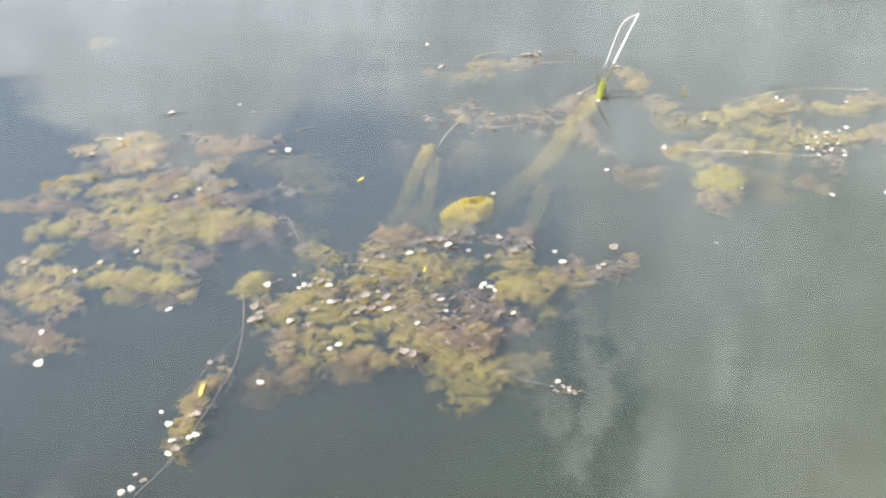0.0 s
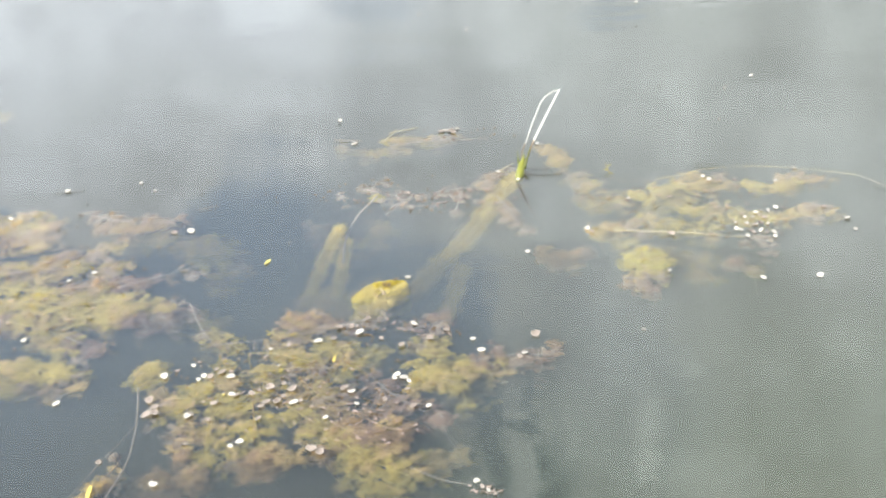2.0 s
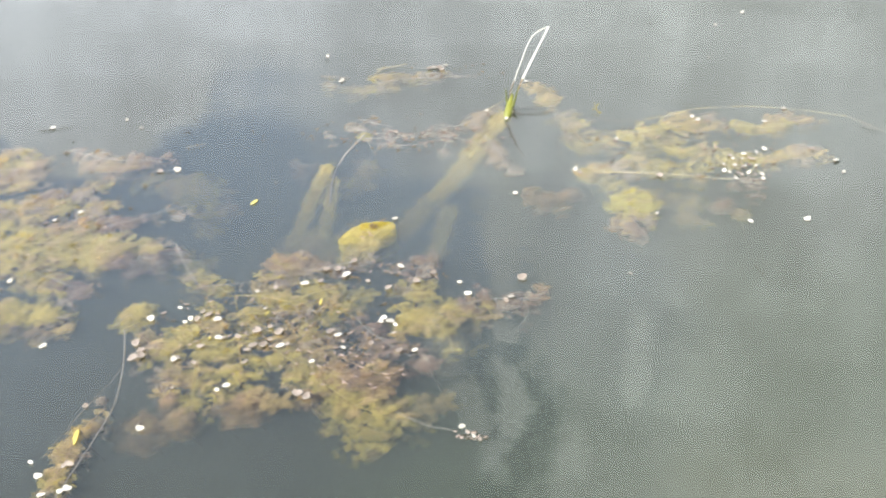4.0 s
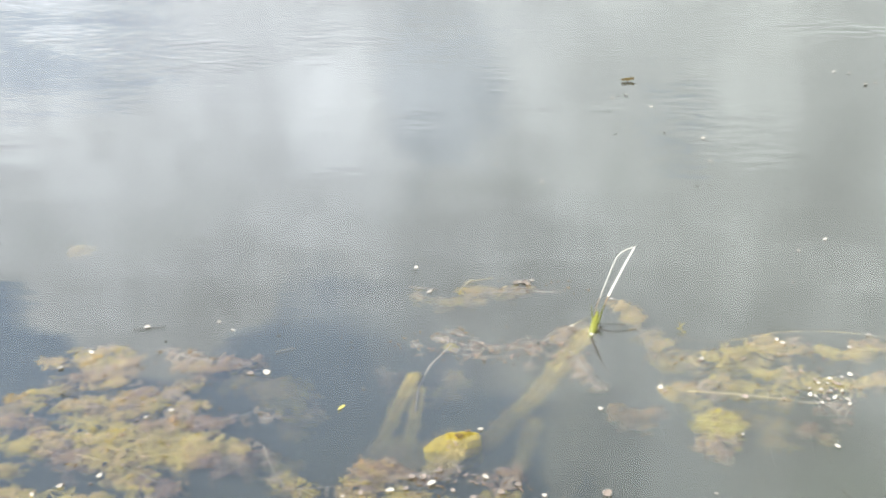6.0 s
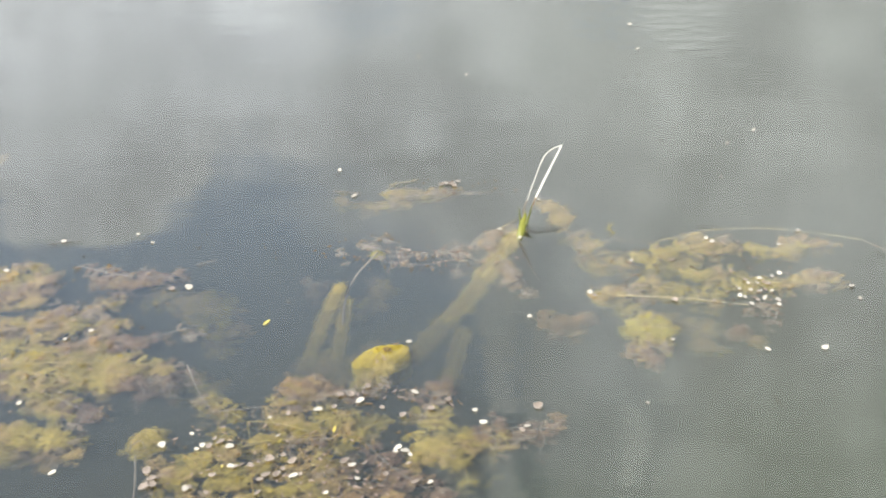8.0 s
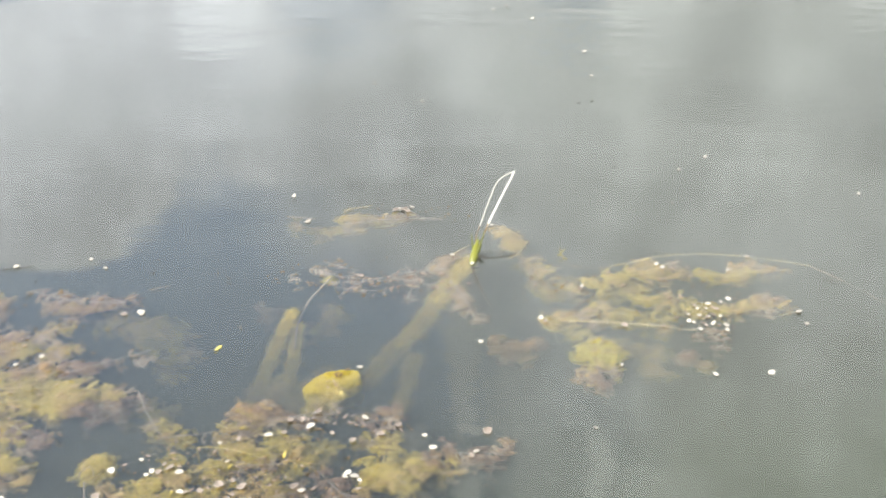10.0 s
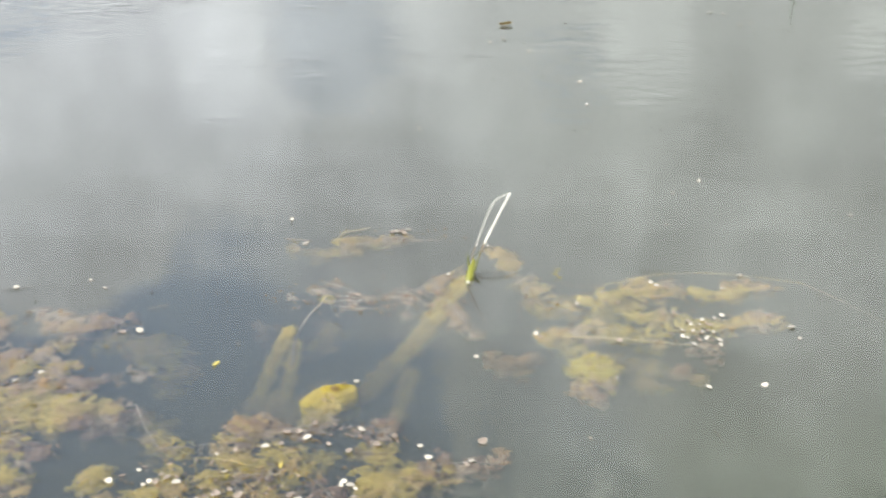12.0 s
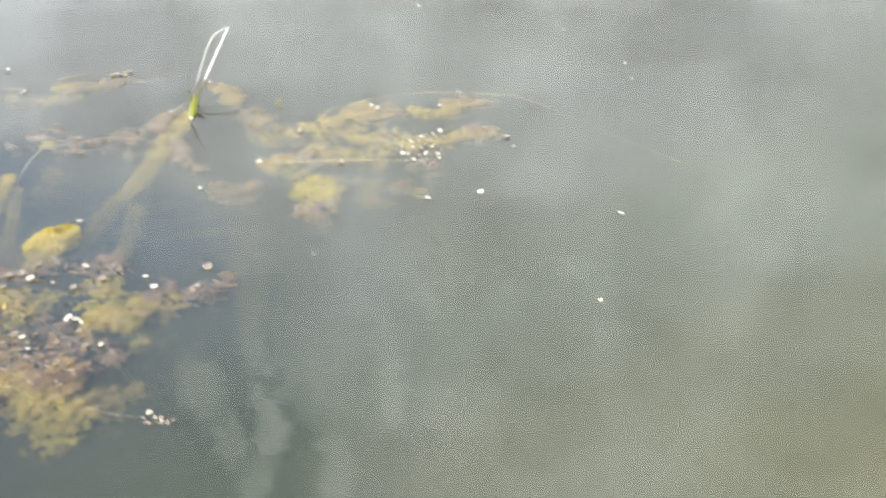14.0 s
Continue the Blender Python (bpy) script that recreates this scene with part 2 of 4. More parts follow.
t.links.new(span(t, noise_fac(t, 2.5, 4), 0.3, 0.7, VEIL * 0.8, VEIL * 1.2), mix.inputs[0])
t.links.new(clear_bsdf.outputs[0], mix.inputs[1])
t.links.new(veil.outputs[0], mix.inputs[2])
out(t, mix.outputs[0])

BED, t = material("pond mud")
p = node(t, "ShaderNodeBsdfPrincipled", Roughness=0.9)
t.links.new(mixed(t, noise_fac(t, 3, 6), (0.12, 0.115, 0.045), (0.24, 0.21, 0.085)), p.inputs["Base Color"])
bump = node(t, "ShaderNodeBump", Strength=0.5, Distance=0.02)
t.links.new(noise_fac(t, 12, 6), bump.inputs["Height"])
t.links.new(bump.outputs[0], p.inputs["Normal"])
out(t, p.outputs[0])


# ---- setting ----
def sheet(name, half, z, mat, label, category):
    me = bpy.data.meshes.new(name)
    me.from_pydata([(-half, -half, 0), (half, -half, 0), (half, half, 0), (-half, half, 0)], [], [(0, 1, 2, 3)])
    me.materials.append(mat)
    ob = tagged(new(name, me), label, category, kind="structure")
    ob.location = (0.2, 1.5, z)
    return ob


water = sheet("water", 120, 0.0, WATER, "calm grey-green pond water with soft ripples", "water")
water.visible_shadow = False
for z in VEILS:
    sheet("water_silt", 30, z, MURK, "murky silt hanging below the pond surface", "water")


def pond_bed():
    """Deep mud that shelves up in one place to a shallow bank of silt."""
    edge = [-120, -30, -8] + [-4 + 0.2 * i for i in range(41)] + [8, 30, 120]
    deep = lambda x, y: -0.155 - 0.40 * (1 - math.exp(-0.25 * ((min(0, x - 1.02) / 0.4) ** 2 + (max(0, y - 0.63) / 0.36) ** 2) ** 1.5)) * (1 + 0.04 * noise.noise(Vector((x * 2, y * 2, 0))))
    n = len(edge)
    me = bpy.data.meshes.new("ground")
    me.from_pydata([(x, y, deep(x, y)) for y in edge for x in edge], [], [(j * n + i, j * n + i + 1, (j + 1) * n + i + 1, (j + 1) * n + i) for j in range(n - 1) for i in range(n - 1)])
    me.materials.append(BED)
    for f in me.polygons:
        f.use_smooth = True
    return tagged(new("ground", me), "soft brown mud of the pond bed", "ground", kind="structure")


pond_bed()


# ---- building helpers ----
rng = random.Random(7)


def finish(name, bm, mat, smooth=False):
    me = bpy.data.meshes.new(name)
    bm.to_mesh(me)
    bm.free()
    me.materials.append(mat)
    if smooth:
        for f in me.polygons:
            f.use_smooth = True
    return me


def part(name, data, parent, matrix=None, label=""):
    ob = new(name, data)
    ob.parent = parent
    if matrix is not None:
        ob.matrix_basis = matrix
    return tagged(ob, label)


def along(points, step):
    """Points of a smooth line through the given ones, about step apart."""
    pts = [Vector(p) for p in points]
    if len(pts) == 2:
        pts.insert(1, (pts[0] + pts[1]) / 2)
    full = [2 * pts[0] - pts[1], *pts, 2 * pts[-1] - pts[-2]]
    line = []
    for a, b, c, d in zip(full, full[1:], full[2:], full[3:]):
        n = max(2, int((c - b).length / step))
        for i in range(n):
            u = i / n
            line.append(0.5 * (2 * b + (c - a) * u + (2 * a - 5 * b + 4 * c - d) * u * u + (3 * b - a - 3 * c + d) * u ** 3))
    return line + [pts[-1]]


def tube(bm, line, radius, sides=6, closed=True):
    """A round rod along line; radius is a number or a function of 0..1."""
    rings = []
    for i, p in enumerate(line):
        ahead = (line[min(i + 1, len(line) - 1)] - line[max(i - 1, 0)]).normalized()
        right = ahead.cross(Vector((0, 0, 1)))
        right = right.normalized() if right.length > 0.05 else Vector((1, 0, 0))
        up = right.cross(ahead).normalized()
        r = radius(i / (len(line) - 1)) if callable(radius) else radius
        rings.append([bm.verts.new(p + r * (math.cos(a) * right + math.sin(a) * up)) for a in (k * math.tau / sides for k in range(sides))])
    for a, b in zip(rings, rings[1:]):
        for k in range(sides):
            bm.faces.new((a[k], a[(k + 1) % sides], b[(k + 1) % sides], b[k]))
    if closed:
        bm.faces.new(rings[0][::-1])
        bm.faces.new(rings[-1])


def feather(bm, way, side, r):
    """One comb-like leaf of unit length: a thin midrib and paired threads."""
    up = way.cross(side)
    bend = r.uniform(-0.16, 0.16)
    droop = r.uniform(-0.10, 0.05)
    at = lambda u: way * u + side * bend * u * u + up * droop * u * u
    w = 0.014
    for a, b in ((0, 0.5), (0.5, 1.0)):
        vs = [at(a) - side * w, at(a) + side * w, at(b) + side * w * 0.6, at(b) - side * w * 0.6]
        bm.faces.new([bm.verts.new(v) for v in vs])
    n = 12
    for k in range(n):
        u = 0.12 + 0.86 * k / (n - 1)
        size = 0.31 * math.sin(math.pi * (0.14 + 0.80 * u)) ** 0.8 * r.uniform(0.8, 1.15)
        for s in (-1, 1):
            d = (side * s + way * r.uniform(0.45, 0.9) + up * r.uniform(-0.25, 0.25)).normalized()
            p = at(u)
            tip = p + d * size
            bm.faces.new([bm.verts.new(v) for v in (p - way * 0.016, p + way * 0.016, tip + way * 0.010, tip - way * 0.010)])


def whorl_mesh(hue, flat, seed):
    r = random.Random(seed)
    bm = bmesh.new()
    if flat:
        for s in (-1, 1):
            for spread, lift in ((r.uniform(62, 84), r.uniform(-4, 6)), (r.uniform(38, 60), r.uniform(-22, 12))):
                a, b = radians(spread) * s, radians(lift)
                way = Vector((math.cos(a) * math.cos(b), math.sin(a) * math.cos(b), math.sin(b)))
                side = Vector((-math.sin(a), math.cos(a), 0))
                feather(bm, way * r.uniform(0.8, 1.05), side, r)
    else:
        n = r.choice((7, 8, 9))
        for k in range(n):
            a, b = math.tau * k / n + r.uniform(-0.2, 0.2), radians(r.uniform(-12, 8))
            way = Vector((math.cos(a) * math.cos(b), math.sin(a) * math.cos(b), math.sin(b)))
            feather(bm, way * r.uniform(0.75, 1.05), Vector((-math.sin(a), math.cos(a), 0)), r)
    return finish("whorl", bm, HUES[hue])


WHORLS = {(hue, flat): [whorl_mesh(hue, flat, 10 * i + flat) for i in range(5)] for hue in HUES for flat in (0, 1)}
STEM_OF = {"olive": "olive", "ochre": "red", "rust": "red", "wine": "grey", "pale": "pale", "lime": "olive"}
BESIDE = {"lime": ("lime", "olive"), "olive": ("olive", "ochre", "ochre"), "ochre": ("olive", "olive", "pale"), "rust": ("wine", "ochre"), "wine": ("rust", "pale"), "pale": ("wine", "rust")}
TONE = {"lime": "bright yellow-green", "olive": "yellow-olive", "ochre": "ochre-coloured", "rust": "rusty brown", "wine": "dark wine-brown", "pale": "pale pinkish-brown"}


def milfoil_shoot(hue, leaf, points, sparse=1.0):
    """A shoot that lies in the water: a thin stem with feathery leaves in whorls, smaller towards the tip."""
    how = "sparse" if sparse > 1 else "feathery"
    where = "lying at the pond surface" if points[0][2] > -0.01 else "just under the pond surface"
    ob = tagged(new("milfoil_shoot"), f"{TONE[hue]} {how} water milfoil shoot {where}", "water plant", "milfoil shoots in the pond")
    base = Vector(points[0])
    ob.location = base
    line = [p - base for p in along(points, 0.004)]
    bm = bmesh.new()
    tube(bm, line, lambda u: 0.0009 - 0.0004 * u, 5)
    part("stem", finish("stem", bm, STEMS[STEM_OF[hue]], True), ob)
    if sparse == 1.0:
        twigs = []
        for k in range(max(2, int(len(line) * 0.004 / leaf * 1.45))):
            i = rng.randrange(len(line) // 6, len(line) - 1)
            ahead = (line[i + 1] - line[i]).normalized()
            turn = Matrix.Rotation(radians(rng.choice((-1, 1)) * rng.uniform(30, 85)), 3, "Z")
            d = turn @ ahead * leaf * rng.uniform(0.9, 2.2)
            drop = Vector((0, 0, -rng.uniform(0.0, 0.03)))
            twigs.append(along((line[i], line[i] + d * 0.5 + drop * 0.4, line[i] + turn @ d * 0.35 + d * 0.65 + drop), 0.004))
    else:
        twigs = []
    clothe(ob, line, leaf, hue, sparse)
    for twig in twigs:
        bm = bmesh.new()
        tube(bm, twig, lambda u: 0.0007 - 0.0003 * u, 5)
        side = part("side_stem", finish("side_stem", bm, STEMS[STEM_OF[hue]], True), ob)
        clothe(side, twig, leaf * rng.uniform(0.6, 0.9), rng.choice((hue, hue, *BESIDE[hue])), 1.15)
    return ob


def clothe(ob, line, leaf, hue, sparse):
    """Whorls along a line, as parts of ob."""
    gap_len = leaf * 0.33 * sparse
    length = sum((b - a).length for a, b in zip(line, line[1:]))
    due, done = 0.0, 0.0
    for a, b in zip(line, line[1:]):
        done += (b - a).length
        if done < due:
            continue
        u = done / length
        size = leaf * (1.0 - 0.45 * u ** 3) * rng.uniform(0.75, 1.12)
        due = done + gap_len * rng.uniform(0.8, 1.25)
        ahead = (b - a).normalized()
        m = Matrix.LocRotScale(b + Vector((0, 0, 0.003 - 0.034 * rng.random() ** 2.2)), Euler((radians(rng.gauss(0, 6)), radians(rng.gauss(0, 5)), math.atan2(ahead.y, ahead.x) + rng.gauss(0, 0.16))), (size, size, size))
        tone = hue if rng.random() < 0.72 else rng.choice(BESIDE[hue])
        part("whorl", rng.choice(WHORLS[tone, 0 if rng.random() < 0.2 else 1]), ob, m)


def milfoil_head(hue, x, y, z, radius, layers):
    """A tip that grows towards the surface, seen from above as a rosette of leaves."""
    ob = tagged(new("milfoil_tip"), f"{TONE[hue]} bushy water milfoil tip at the pond surface", "water plant", "milfoil tips in the pond")
    ob.location = (x, y, z)
    bm = bmesh.new()
    tube(bm, along(((0, 0, 0.001), (0.004, 0.006, -0.05), (0.01, 0.02, -0.11)), 0.01), 0.0016, 5)
    part("stem", finish("stem", bm, STEMS[STEM_OF[hue]], True), ob)
    n = layers * 3
    for k in range(n):
        s = radius * (0.42 + 0.62 * k / n) * rng.uniform(0.85, 1.1)
        a, off = rng.uniform(0, math.tau), radius * 0.22 * rng.random()
        loc = Vector((math.cos(a) * off, math.sin(a) * off, -0.0022 * k * rng.uniform(0.7, 1.2)))
        m = Matrix.LocRotScale(loc, Euler((rng.gauss(0, 0.13), rng.gauss(0, 0.13), rng.uniform(0, 6.3))), (s, s, s))
        part("whorl", rng.choice(WHORLS[hue if rng.random() < 0.75 else rng.choice(BESIDE[hue]), 0]), ob, m)
    return ob


def coated_stem(radius, points):
    """An old stem thick with silty alga, which sinks away into the murk."""
    ob = tagged(new("coated_stem"), "drowned plant stem thickly coated with yellowish alga", "water plant", "alga-coated stems under water")
    base = Vector(points[0])
    ob.location = base
    line = [p - base for p in along(points, 0.006)]
    bm = bmesh.new()
    tube(bm, line, lambda u: radius * 0.26 * (1 + 0.25 * math.sin(u * len(line) * 0.95 + radius * 900) + 0.3 * noise.noise(Vector((u * 14, radius * 100, 0)))), 8)
    part("stem", finish("stem", bm, COAT, True), ob)
    bm = bmesh.new()
    for i, p in enumerate(line):
        swell = 1 + 0.28 * math.sin(i * 0.95 + radius * 900)
        for k in range(260):
            a, b = rng.uniform(0, math.tau), rng.uniform(-0.8, 0.9)
            d = Vector((math.cos(a) * math.cos(b), math.sin(a) * math.cos(b), math.sin(b) * 0.7))
            q = p + d * radius * 0.2 + Vector((rng.uniform(-0.003, 0.003), rng.uniform(-0.003, 0.003), 0))
            tip = q + d * radius * swell * (0.15 + 1.0 * rng.random()) + Vector((rng.gauss(0, 0.0025), rng.gauss(0, 0.0025), rng.gauss(0, 0.0015)))
            tip.z = min(tip.z, -base.z + 0.002)
            side = d.cross(Vector((rng.gauss(0, 1), rng.gauss(0, 1), rng.gauss(0, 1)))).normalized() * 0.0004
            bm.faces.new([bm.verts.new(v) for v in (q - side, q + side, tip + side * 0.5, tip - side * 0.5)])
    tagged(part("alga_fuzz", finish("alga_fuzz", bm, COAT), ob), kind="stuff")


STEM_LABEL = {"straw": "thin straw-coloured bare stalk floating on the pond", "grey": "long grey bare stem floating on the pond", "red": "thin reddish-brown stalk among the milfoil",
              "dark": "small dark twig on the water, one drawn as the reed's reflection", "olive": "thin olive-brown stalk among the milfoil", "pale": "pale dead stalk floating on the water"}


def bare_stem(hue, radius, points):
    """A leafless stalk with small knots."""
    base = Vector(points[0])
    line = [p - base for p in along(points, 0.006)]
    line = [p + Vector((0, 0, 0.0012 * noise.noise(Vector((p.x * 30, p.y * 30, 3))))) for p in line]
    seed = rng.uniform(0, 50)
    bm = bmesh.new()
    tube(bm, line, lambda u: radius * (0.38 - 0.1 * u) * (1 + 0.35 * max(0, noise.noise(Vector((u * len(line) * 0.35, seed, 0))))), 6)
    ob = tagged(new("plant_stalk" if hue != "dark" else "twig", finish("stalk", bm, STEMS[hue], True)), STEM_LABEL[hue], "stalk" if hue != "dark" else "twig", "loose stalks and twigs")
    ob.location = base
    return ob


def disc_edge(seed, rad):
    """The uneven outline of a small blade, as points round its middle."""
    r = random.Random(seed)
    n = 16
    cup, egg, notch = r.uniform(0.02, 0.16), r.uniform(0.55, 0.95), r.uniform(0.1, 0.5)
    for k in range(n):
        a = math.tau * k / n
        s = rad * (1 + 0.15 * math.sin(2 * a + seed) + 0.10 * math.sin(3 * a + 2 * seed) + r.uniform(-0.08, 0.08)) * (1 - (notch if k == 0 else 0))
        yield Vector((math.cos(a) * s, math.sin(a) * s * egg, cup * max(0, (rad - 0.22) / 0.28) + r.uniform(-0.02, 0.02)))


def disc_mesh(hue, seed):
    """A small cupped, uneven round blade of unit width, with a notch."""
    bm = bmesh.new()
    rings = [[bm.verts.new(v) for v in disc_edge(seed, rad)] for rad in (0.22, 0.4, 0.5)]
    mid = bm.verts.new((0, 0, 0.0))
    n = len(rings[0])
    for k in range(n):
        j = (k + 1) % n
        bm.faces.new((mid, rings[0][k], rings[0][j]))
        for a, b in zip(rings, rings[1:]):
            bm.faces.new((a[k], b[k], b[j], a[j]))
    top = bm.faces[:]
    low = bmesh.ops.duplicate(bm, geom=top)["geom"]
    for v in (g for g in low if isinstance(g, bmesh.types.BMVert)):
        v.co.z -= 0.07
    bmesh.ops.reverse_faces(bm, faces=[g for g in low if isinstance(g, bmesh.types.BMFace)])
    bmesh.ops.bridge_loops(bm, edges=[e for e in bm.edges if e.is_boundary])
    return finish("blade", bm, DISCS[hue], True)


def rim_mesh(seed):
    """The pale upturned edge of a faded leaf."""
    bm = bmesh.new()
    line = list(disc_edge(seed, 0.48))
    tube(bm, [v + Vector((0, 0, 0.03)) for v in line + line[:1]], 0.028, 5)
    return finish("rim", bm, DISCS["rim"], True)


DISC_MESHES = {hue: [disc_mesh(hue, 3 + i) for i in range(6)] for hue in DISCS}
RIM_MESHES = [rim_mesh(3 + i) for i in range(6)]
DISC_NAME = {"white": ("fallen_petal", "small white petal floating on the pond", "petal", "white petals on the pond"),
             "pink": ("floating_leaf", "small round faded pinkish leaf floating on the pond", "leaf", "small round floating leaves"),
             "yellow": ("yellow_petal", "narrow yellow petal floating on the pond", "petal", "yellow petals on the pond")}


def scatter(hue, spots):
    """Petals or small floating leaves: x, y in metres and width in millimetres."""
    name, label, category, group = DISC_NAME[hue]
    for x, y, mm in spots:
        kind = rng.randrange(6)
        ob = tagged(new(name, DISC_MESHES[hue][kind]), label, category, group)
        s = mm / 1000 * 0.82
        turn, size = rng.uniform(0, 6.3), (s, s, s)
        if hue == "yellow":
            turn, size = rng.gauss(1.5, 0.3), (s * 1.8, s * 0.6, s)
        ob.matrix_basis = Matrix.LocRotScale((x, y, 0.0008 + 0.07 * s), Euler((rng.gauss(0, 0.09), rng.gauss(0, 0.09), turn)), size)
        if hue == "pink":
            part("rim", RIM_MESHES[kind], ob, None, "pale upturned leaf rim")


# ---- the folded reed ----
def folded_reed():
    ob = tagged(new("folded_reed"), "bleached reed stalk folded over, rising from a green sheath", "reed")
    base = Vector((0.168, 1.652, 0.0))
    ob.location = base
    place = lambda *pts: [p - base for p in along(pts, 0.004)]
    bm = bmesh.new()
    tube(bm, place((0.1835, 1.697, 0.032), (0.199, 1.744, 0.054), (0.2165, 1.796, 0.077)), lambda u: 0.0018 - 0.0005 * u, 8)
    part("stalk", finish("stalk", bm, BLEACHED, True), ob)
    bm = bmesh.new()
    tube(bm, place((0.172, 1.660, 0.004), (0.178, 1.680, 0.021), (0.1845, 1.700, 0.0335)), 0.0011, 7)
    part("stalk_foot", finish("stalk_foot", bm, STEMS["red"], True), ob, None, "thin brown foot of the stalk")
    bm = bmesh.new()
    tube(bm, place((0.2165, 1.796, 0.077), (0.204, 1.783, 0.077), (0.190, 1.765, 0.070), (0.177, 1.722, 0.045), (0.170, 1.694, 0.028)), lambda u: 0.0008 - 0.0002 * u, 6)
    part("folded_tip", finish("folded_tip", bm, BLEACHED, True), ob)
    bm = bmesh.new()
    tube(bm, place((0.170, 1.695, 0.0285), (0.166, 1.682, 0.020), (0.165, 1.662, 0.004)), 0.0006, 6)
    part("tip_end", finish("tip_end", bm, STEMS["red"], True), ob, None, "withered brown end of the folded tip")
    bm = bmesh.new()
    tube(bm, place((0.164, 1.622, -0.012), (0.166, 1.640, 0.001), (0.168, 1.656, 0.010), (0.170, 1.668, 0.018)), lambda u: 0.0016 + 0.0048 * math.sin(math.pi * min(1, 0.12 + 0.85 * u)) ** 1.2, 10)
    part("sheath", finish("sheath", bm, SHEATH, True), ob, None, "swollen yellow-green leaf sheath")
    for k, (dx, dz) in enumerate(((-0.006, 0.014), (0.008, 0.018), (0.001, 0.010))):
        bm = bmesh.new()
        tube(bm, place((0.168 + dx * 0.5, 1.648, 0.006), (0.168 + dx, 1.660, dz), (0.168 + dx * 1.5, 1.674, dz + 0.012)), lambda u: 0.0031 * (1 - 0.85 * u), 6)
        part("sheath_lobe", finish("sheath_lobe", bm, SHEATH, True), ob)
    return ob


folded_reed()


def alga_mat():
    """A slanting wedge of yellow alga: its far rim breaks the surface, its near side sinks away."""
    ob = tagged(new("alga_mat"), "slanting yellow cushion of alga breaking the pond surface", "alga")
    ob.location = (0.010, 1.289, 0)
    way, back = Vector((0.895, 0.447, 0)), Vector((-0.447, 0.895, 0))

    def at(s, w):
        """s runs along the rim from -1 to 1, w from the rim (0) down the near side (1)."""
        bow = max(0.0, 1 - abs(s) ** 2.4)
        p = way * s * 0.040 + back * (0.014 * bow - w * (0.008 + 0.040 * bow ** 0.6))
        p += back * 0.0022 * noise.noise(Vector((s * 5, w * 4, 1))) + way * 0.003 * noise.noise(Vector((s * 2, w * 6, 7)))
        lip = -0.004 * max(0, 1 - w / 0.06)
        p.z = 0.0022 - 0.016 * max(0, -s) ** 1.6 - 0.003 * max(0, s) ** 6 + lip - 0.011 * w - 0.11 * max(0, w - 0.5) ** 1.6 + 0.0012 * noise.noise(Vector((p.x * 130, p.y * 130, 2))) + 0.0008 * noise.noise(Vector((p.x * 400, p.y * 400, 5)))
        return p

    bm = bmesh.new()
    rows = [[bm.verts.new(at(-1 + 2 * i / 44, j / 26)) for i in range(45)] for j in range(27)]
    for a, b in zip(rows, rows[1:]):
        for i in range(44):
            bm.faces.new((a[i], b[i], b[i + 1], a[i + 1]))
    bmesh.ops.solidify(bm, geom=bm.faces[:], thickness=0.002)
    part("cushion", finish("cushion", bm, ALGA, True), ob)
    bm = bmesh.new()
    for k in range(7000):
        w = rng.random() ** 0.8 * 1.1
        p = at(rng.uniform(-1, 1), w)
        d = Vector((rng.gauss(0, 1), rng.gauss(0, 1), rng.uniform(-0.1, 0.8))).normalized() * rng.uniform(0.001, 0.0026) * (1.0 + 1.0 * w)
        side = d.cross(Vector((0, 0, 1))).normalized() * 0.0005
        bm.faces.new([bm.verts.new(v) for v in (p - side, p + side, p + d + side * 0.4, p + d - side * 0.4)])
    tagged(part("alga_fuzz", finish("alga_fuzz", bm, ALGA), ob), kind="stuff")
    for s, w, turn, size in ((0.30, 0.24, 0.3, 0.0062), (0.36, 0.36, 1.2, 0.0055), (0.22, 0.34, 2.2, 0.0052), (0.62, 0.10, 0.1, 0.0046), (0.70, 0.08, 0.9, 0.0035), (-0.05, 0.16, 1.9, 0.0028)):
        bm = bmesh.new()
        p = at(s, w) + Vector((0, 0, 0.0034))
        d, e = Vector((math.cos(turn), math.sin(turn), 0.15)) * size, Vector((-math.sin(turn), math.cos(turn), 0)) * size * 0.35
        bm.faces.new([bm.verts.new(v) for v in (p - d, p - d * 0.3 - e, p + d * 0.6 - e * 0.7, p + d, p + d * 0.4 + e, p - d * 0.5 + e * 0.8)])
        bmesh.ops.solidify(bm, geom=bm.faces[:], thickness=0.0006)
        part("dead_scrap", finish("dead_scrap", bm, STEMS["red"]), ob, None, "rusty scrap of dead leaf on the alga")


alga_mat()


